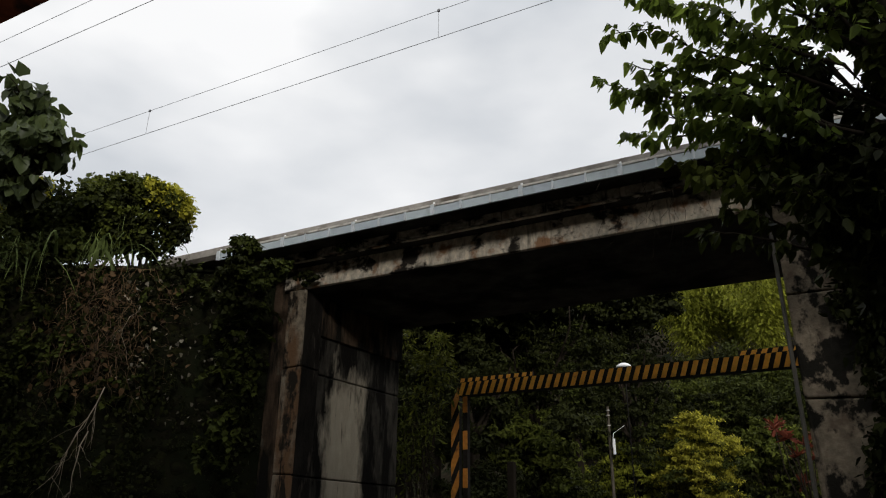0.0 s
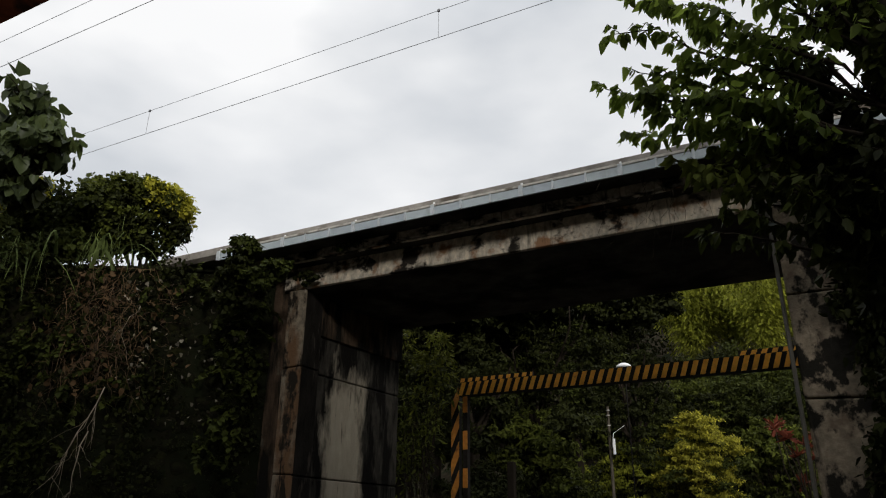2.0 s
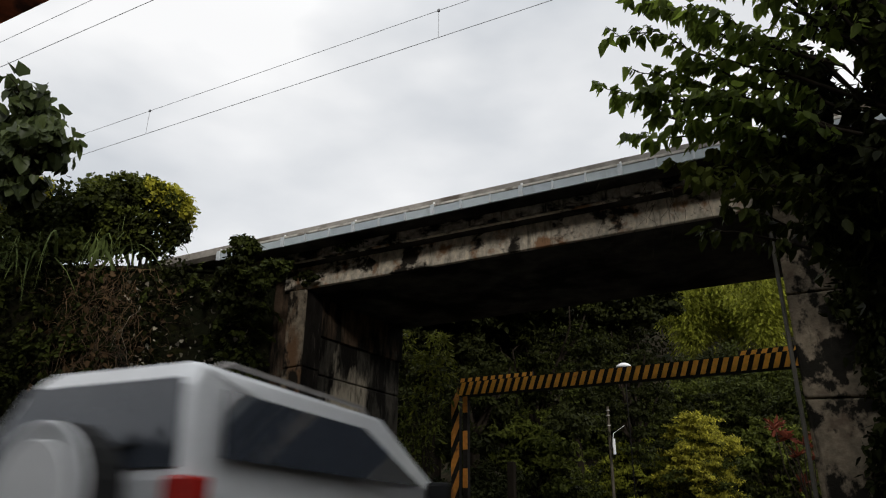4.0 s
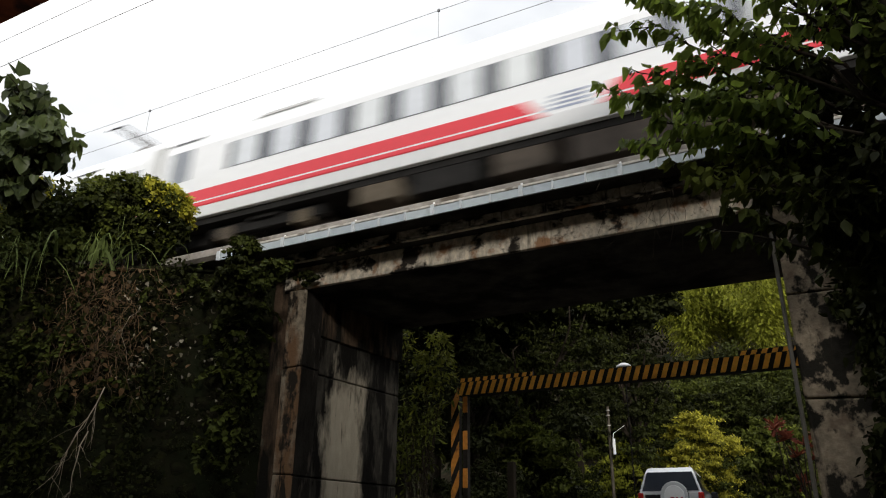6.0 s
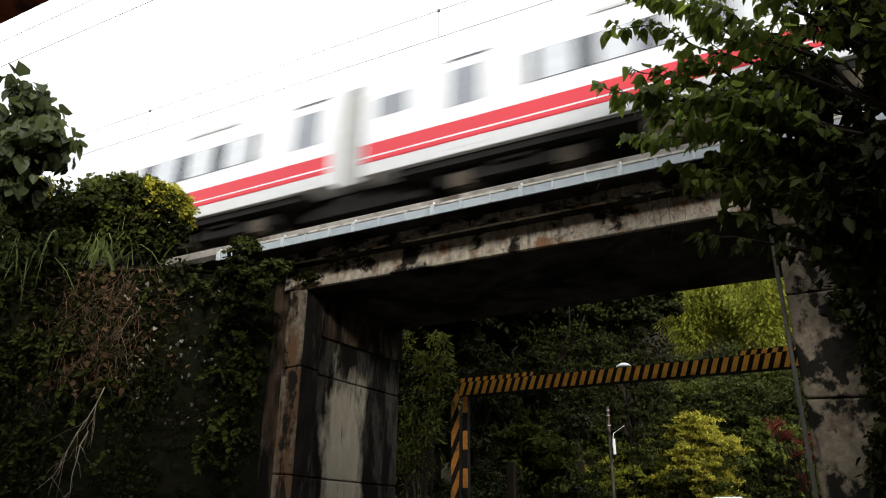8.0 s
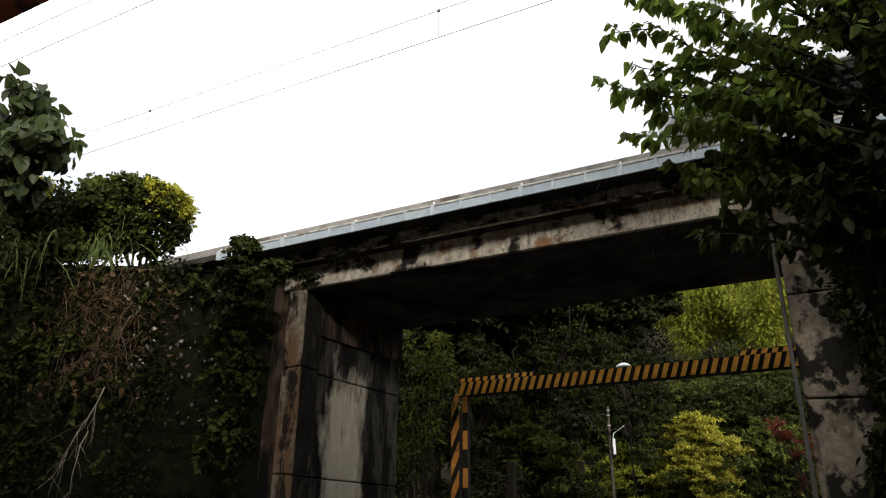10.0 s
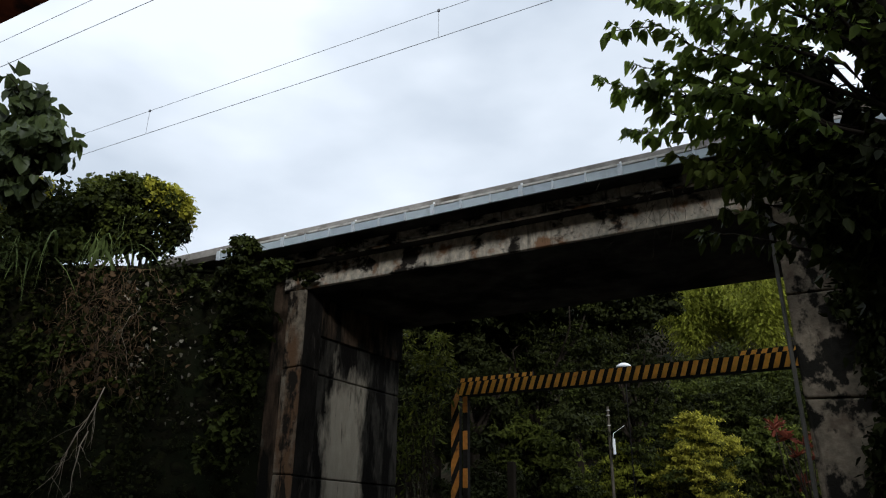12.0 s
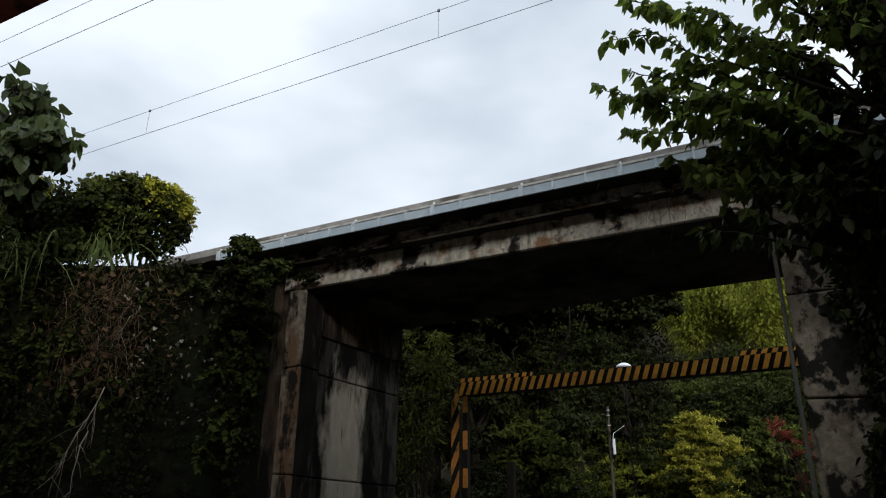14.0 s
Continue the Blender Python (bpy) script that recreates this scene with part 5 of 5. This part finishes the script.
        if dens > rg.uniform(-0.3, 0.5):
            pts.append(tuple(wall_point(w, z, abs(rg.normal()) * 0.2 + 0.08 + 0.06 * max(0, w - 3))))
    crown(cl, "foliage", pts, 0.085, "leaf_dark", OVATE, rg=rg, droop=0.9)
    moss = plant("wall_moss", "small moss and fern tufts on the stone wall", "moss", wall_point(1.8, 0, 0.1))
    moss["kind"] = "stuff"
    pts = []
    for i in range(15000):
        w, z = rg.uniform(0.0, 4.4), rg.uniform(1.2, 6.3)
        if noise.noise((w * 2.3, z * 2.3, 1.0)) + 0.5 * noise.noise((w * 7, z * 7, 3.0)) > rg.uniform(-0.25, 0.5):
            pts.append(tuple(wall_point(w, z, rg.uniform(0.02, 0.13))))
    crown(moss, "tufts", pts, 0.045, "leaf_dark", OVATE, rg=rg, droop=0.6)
    stems = Geo()
    o = cl.matrix_basis.translation
    sprays = {"leaf_deep": ([], []), "leaf": ([], [])}
    for i in range(430):
        w = rg.choice((rg.uniform(3.6, 8.5), rg.uniform(0.1, 1.2), rg.uniform(0.6, 4.2)), p=(0.62, 0.18, 0.2))
        z = rg.uniform(1.3, 6.4)
        if noise.noise((w * 0.8, z * 0.8, 9.0)) < -0.1 or (z < 3.2 and rg.random() < 0.6):
            continue
        a = wall_point(w, z, rg.uniform(0.1, 0.4))
        ln = rg.uniform(0.25, 0.75)
        way = (WALL_DIR * rg.normal() * 0.7 + WALL_N * rg.uniform(0.1, 0.7) + Vector((0, 0, rg.uniform(-1.0, 0.25)))).normalized()
        e = a + way * ln + Vector((0, 0, -0.25 * ln))
        line = bend(a, e, 5, sag=-0.08 * ln, jitter=0.03)
        stems.tube([q - o for q in line], [0.005, 0.004, 0.004, 0.003, 0.002], 4)
        p3, w3 = sprays["leaf" if rg.random() < 0.1 and w > 1 else "leaf_deep"]
        n = int(10 + 18 * ln)
        side = way.cross(Vector((0, 0, 1))).normalized()
        for j in range(n):
            f = 0.1 + 0.9 * j / n
            k = min(int(f * 4), 3)
            p3.append(tuple(line[k].lerp(line[k + 1], f * 4 - k)))
            w3.append(tuple(way * 0.5 + side * (1 if j % 2 else -1) * 0.9 + Vector((0, 0, -0.25))))
    part("stem_net", stems, M["bark"], cl, smooth=True)["kind"] = "stuff"
    for m, (p3, w3) in sprays.items():
        crown(cl, "hanging_foliage", p3, 0.12, m, OVATE, ways=w3, spread=0.5, droop=0.2, rg=rg)
    fl = plant("dead_leaves", "bleached dead leaves caught on the mossy wall", "leaves", wall_point(2, 0, 0.1))
    fl["kind"] = "stuff"
    crown(fl, "flakes", [tuple(wall_point(rg.uniform(0.4, 3.0), rg.uniform(3.2, 6.1), rg.uniform(0.12, 0.3))) for _ in range(190)], 0.075, "leaf_pale", HEART, rg=rg, droop=0.6)
    pi = plant("pier_ivy", "dark ivy hanging down the abutment's face", "ivy", (0.95, 10.45, 1.2))
    edge = lambda z: float(np.interp(z, (1.2, 1.9, 2.7, 3.3, 4.2, 5.3, 6.0), (0.15, 0.28, 0.5, 0.55, 0.33, 0.3, 0.15))) + 0.07 * math.sin(z * 7.3)
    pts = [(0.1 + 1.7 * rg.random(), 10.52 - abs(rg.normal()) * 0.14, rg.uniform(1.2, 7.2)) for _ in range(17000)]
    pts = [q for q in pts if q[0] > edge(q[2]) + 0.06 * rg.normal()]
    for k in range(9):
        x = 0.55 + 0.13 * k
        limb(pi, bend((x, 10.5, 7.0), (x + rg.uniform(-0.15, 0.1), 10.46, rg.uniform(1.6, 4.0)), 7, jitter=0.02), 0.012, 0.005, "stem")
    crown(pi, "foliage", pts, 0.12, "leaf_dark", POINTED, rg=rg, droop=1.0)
    # thin roots and weeds on the deck's edge
    hr = plant("hanging_roots", "thin dry roots hanging from the deck's edge", "roots", (-1.8, 9.95, 6.2))
    o = hr.matrix_basis.translation
    rr = random.Random(15)
    for i in range(18):
        a = Vector((rr.uniform(-2.6, -0.9), rr.uniform(9.7, 10.4), rr.uniform(5.9, 6.35)))
        e = a + Vector((rr.gauss(0, 0.18), rr.gauss(0, 0.06), -rr.uniform(0.3, 1.1)))
        part("root", Geo().tube([v - o for v in bend(a, e, 6, jitter=0.1, rg=rr)], [0.004, 0.004, 0.0035, 0.003, 0.0025, 0.002], 4), M["bark"], hr, smooth=True)
    for x, y, z, n in ((-7.3, 10.15, 6.25, 160), (-8.4, 10.5, 5.9, 220)):
        w = plant("deck_weed", "small dark weed rooted in the concrete edge", "weed", (x, y, z), "weeds on the bridge")
        crown(w, "foliage", blob_points((x, y - 0.05, z), (0.32, 0.12, 0.12), n, 8, rg=rg), 0.07, "leaf_dark", OVATE, rg=rg, droop=0.8)
    # hanging dry stems
    d = plant("dry_vines", "tangle of dry brown hanging stems and roots", "vine", wall_point(4.6, 6.2, 0.2))
    o = d.matrix_basis.translation
    g = Geo()
    rr = random.Random(8)
    for i in range(290):
        w, z = rr.gauss(3.3, 0.55), rr.uniform(4.1, 6.3)
        a = wall_point(w, z, rr.uniform(0.15, 0.5))
        e = a + Vector((rr.gauss(0, 0.5), rr.gauss(0, 0.18), rr.uniform(-1.1, 0.25)))
        g.tube([p - o for p in bend(a, e, 6, jitter=0.1, rg=rr)], [0.006, 0.006, 0.005, 0.004, 0.003, 0.002], 4)
    part("stem_tangle", g, M["twig"], d, smooth=True)["kind"] = "stuff"
    for i in range(3):
        g = Geo()
        a = wall_point((2.85, 3.0, 2.45)[i], (3.8, 3.0, 5.35)[i], 0.5)
        e = a + Vector(((-0.55, -0.3, -1.6), (-0.1, -0.2, -1.5), (-0.5, -0.1, -0.6))[i])
        main = bend(a, e, 7, jitter=0.03, rg=rr)
        g.tube([p - o for p in main], [0.012 - 0.0014 * k for k in range(7)], 6)
        for k in range((14, 9, 3)[i]):
            b0 = main[rr.randint(1, 6)]
            e2 = b0 + Vector((rr.gauss(-0.1, 0.35), rr.gauss(0, 0.15), -rr.uniform(0.3, 0.9)))
            g.tube([p - o for p in bend(b0, e2, 5, jitter=0.07, rg=rr)], [0.005, 0.004, 0.004, 0.003, 0.002], 4)
        part("dead_branch", g, M["dead_wood"], d, "pale bare dead branch", smooth=True)
    pts = [tuple(wall_point(rr.gauss(3.2, 0.7), rr.uniform(3.6, 6.2), rr.uniform(0.15, 0.45))) for _ in range(260)]
    crown(d, "dry_leaves", pts, 0.13, "leaf_dry", OVATE, rg=rg, droop=1.0)
    # long grass on top
    gr = plant("long_grass", "tufts of long arching grass on the wall's top", "grass", wall_point(5, 6.3, 0))
    gr["kind"] = "stuff"
    o = gr.matrix_basis.translation
    vs, fs = [], []
    for i in range(120):
        w = rr.choice((rr.gauss(3.55, 0.25), rr.gauss(4.9, 0.3), rr.gauss(5.3, 0.3), rr.uniform(2.4, 9)))
        a = wall_point(w, rr.uniform(6.1, 6.5), rr.uniform(0.05, 0.5)) - o
        big = rr.random() < 0.3
        stand = rr.uniform(1.5, 2.0) if w < 4.2 else rr.uniform(0.9, 1.7)
        w = WALL_DIR * rr.gauss(0, 0.6) + WALL_N * rr.uniform(0.1, 0.8)
        ln, side = rr.uniform(0.7, 1.5), (WALL_DIR + Vector((rr.gauss(0, 0.5), rr.gauss(0, 0.5), 0))).normalized() * (rr.uniform(0.034, 0.052) if big else rr.uniform(0.008, 0.018))
        k = len(vs)
        for j in range(6):
            f = j / 5
            c = a + w * ln * f * 0.8 + Vector((0, 0, ln * (stand * f - 1.75 * f * f)))
            vs += [tuple(c + side * (1 - f * 0.95)), tuple(c - side * (1 - f * 0.95))]
            if j:
                fs.append((k + 2 * j - 2, k + 2 * j - 1, k + 2 * j + 1, k + 2 * j))
    part("blades", Geo().add(vs, fs), M["grass"], gr, smooth=True)


left_side()
far_woods()
back_trees()
lay_stones(WING)


def shading_bank():
    """Unseen wooded slope added behind the camera; its ridge keeps sun off the lower parts."""
    rise = lambda y: 0.0 if y > -6 else min(16, (-6 - y) * 1.15)
    ys = [-6, -8, -10, -12, -14, -16, -18, -20.5, -28, -44]
    xs = list(range(-90, 91, 10))
    top = lambda x, y: rise(y) * (1 + 0.12 * noise.noise((x * 0.05, y * 0.05, 4)))
    g = Geo().add([(x, y, top(x, y) - 0.1) for y in ys for x in xs], [(j * len(xs) + i, (j + 1) * len(xs) + i, (j + 1) * len(xs) + i + 1, j * len(xs) + i + 1) for j in range(len(ys) - 1) for i in range(len(xs) - 1)])
    tagged(part("slope", g, M["earth"], smooth=True), "unseen steep wooded slope, added behind the camera to shade the lower parts", "slope", kind="structure")
    rg = np.random.default_rng(12)
    v = []
    for i in range(150):
        x, y = rg.uniform(-60, 60), rg.uniform(-21, -7)
        v.append(blob_points((x, y, top(x, y) + 0.8), (2.6, 2.2, 2.0), 130, 8, rg=rg))
    tagged(new("slope_woods", leaves_mesh("slope_woods", np.concatenate(v), 0.8, M["leaf_dark"], DIAMOND, rg=rg)), "unseen dark green woods, added on the shading slope", "woods", kind="stuff")


def undergrowth():
    """Low dark growth along the foot of the hillside."""
    rg = np.random.default_rng(17)
    v = [blob_points((y * rg.uniform(-0.66, 0.08), y, 1.6 + max(0, y - 42) * 0.6 + rg.uniform(0, 0.9)), (1.7, 1.2, 1.3), 900, 14, rg=rg) for y in rg.uniform(39, 47, 70)]
    tagged(new("undergrowth", leaves_mesh("undergrowth", np.concatenate(v), 0.19, M["leaf_dark"], DIAMOND, rg=rg)), "dark undergrowth at the foot of the hill", "undergrowth", kind="stuff")


shading_bank()
undergrowth()


# ---- what moves ----
def motions():
    x_ref = -9.8
    for k, c in enumerate(COACHES):
        walk(c, [(t, pose(x_ref + SPEED * (t - 5.5) - PITCH_CAR * k - 0.2 * (k > 4), TRACK_Y, RAIL_Z)) for t in range(0, 15)])
    ys = [(0, -29.5), (1.0, -21.0), (2.0, -12.5), (3.2, -2.2), (4.2, 6.6), (5.3, 16.8), (5.9, 21.7), (6.5, 26.4), (7.0, 29.8), (7.5, 33.0), (8.2, 37.2), (10.3, 48.5), (12.0, 57), (14.0, 66)]
    walk(CAR, [(t, pose(float(np.interp(t, (0, 5.3, 5.9, 6.5, 7.5, 14), (-3.6, -3.79, -4.1, -4.32, -4.5, -4.6))), y, ground_height(y) + 0.01, 0, 0, 4.5)) for t, y in ys])
    for k, (b, at) in enumerate(BRANCHES):
        rows = []
        for i in range(36):
            t = i * 0.4
            wind = 0.25 + 0.2 * (5 < t < 9) + 0.3 * (t > 10)
            a = wind * (1.5 * math.sin(2.6 * t + 0.9 * k) + 1.0 * math.sin(4.3 * t + 2.1 * k))
            gust = np.interp(t, (0, 10.3, 10.8, 11.3, 11.7, 12.2, 12.7, 13.2, 14), (0, 0, 4.5, 8.5, 5.0, -2.5, -1.5, 1.2, 0)) * (1.0, 1.0, 1.1, 0.9, 0.4, 0.5, 0.7, 0.6, 0.3)[k] * (0.25 if k == 0 else 1)
            rows.append((t, pose(*at, 0.6 * a * math.sin(k + 1.0), a + float(gust), 0.5 * a)))
        rows[-1] = (14.0, rows[-1][1])
        walk(b, rows)


motions()
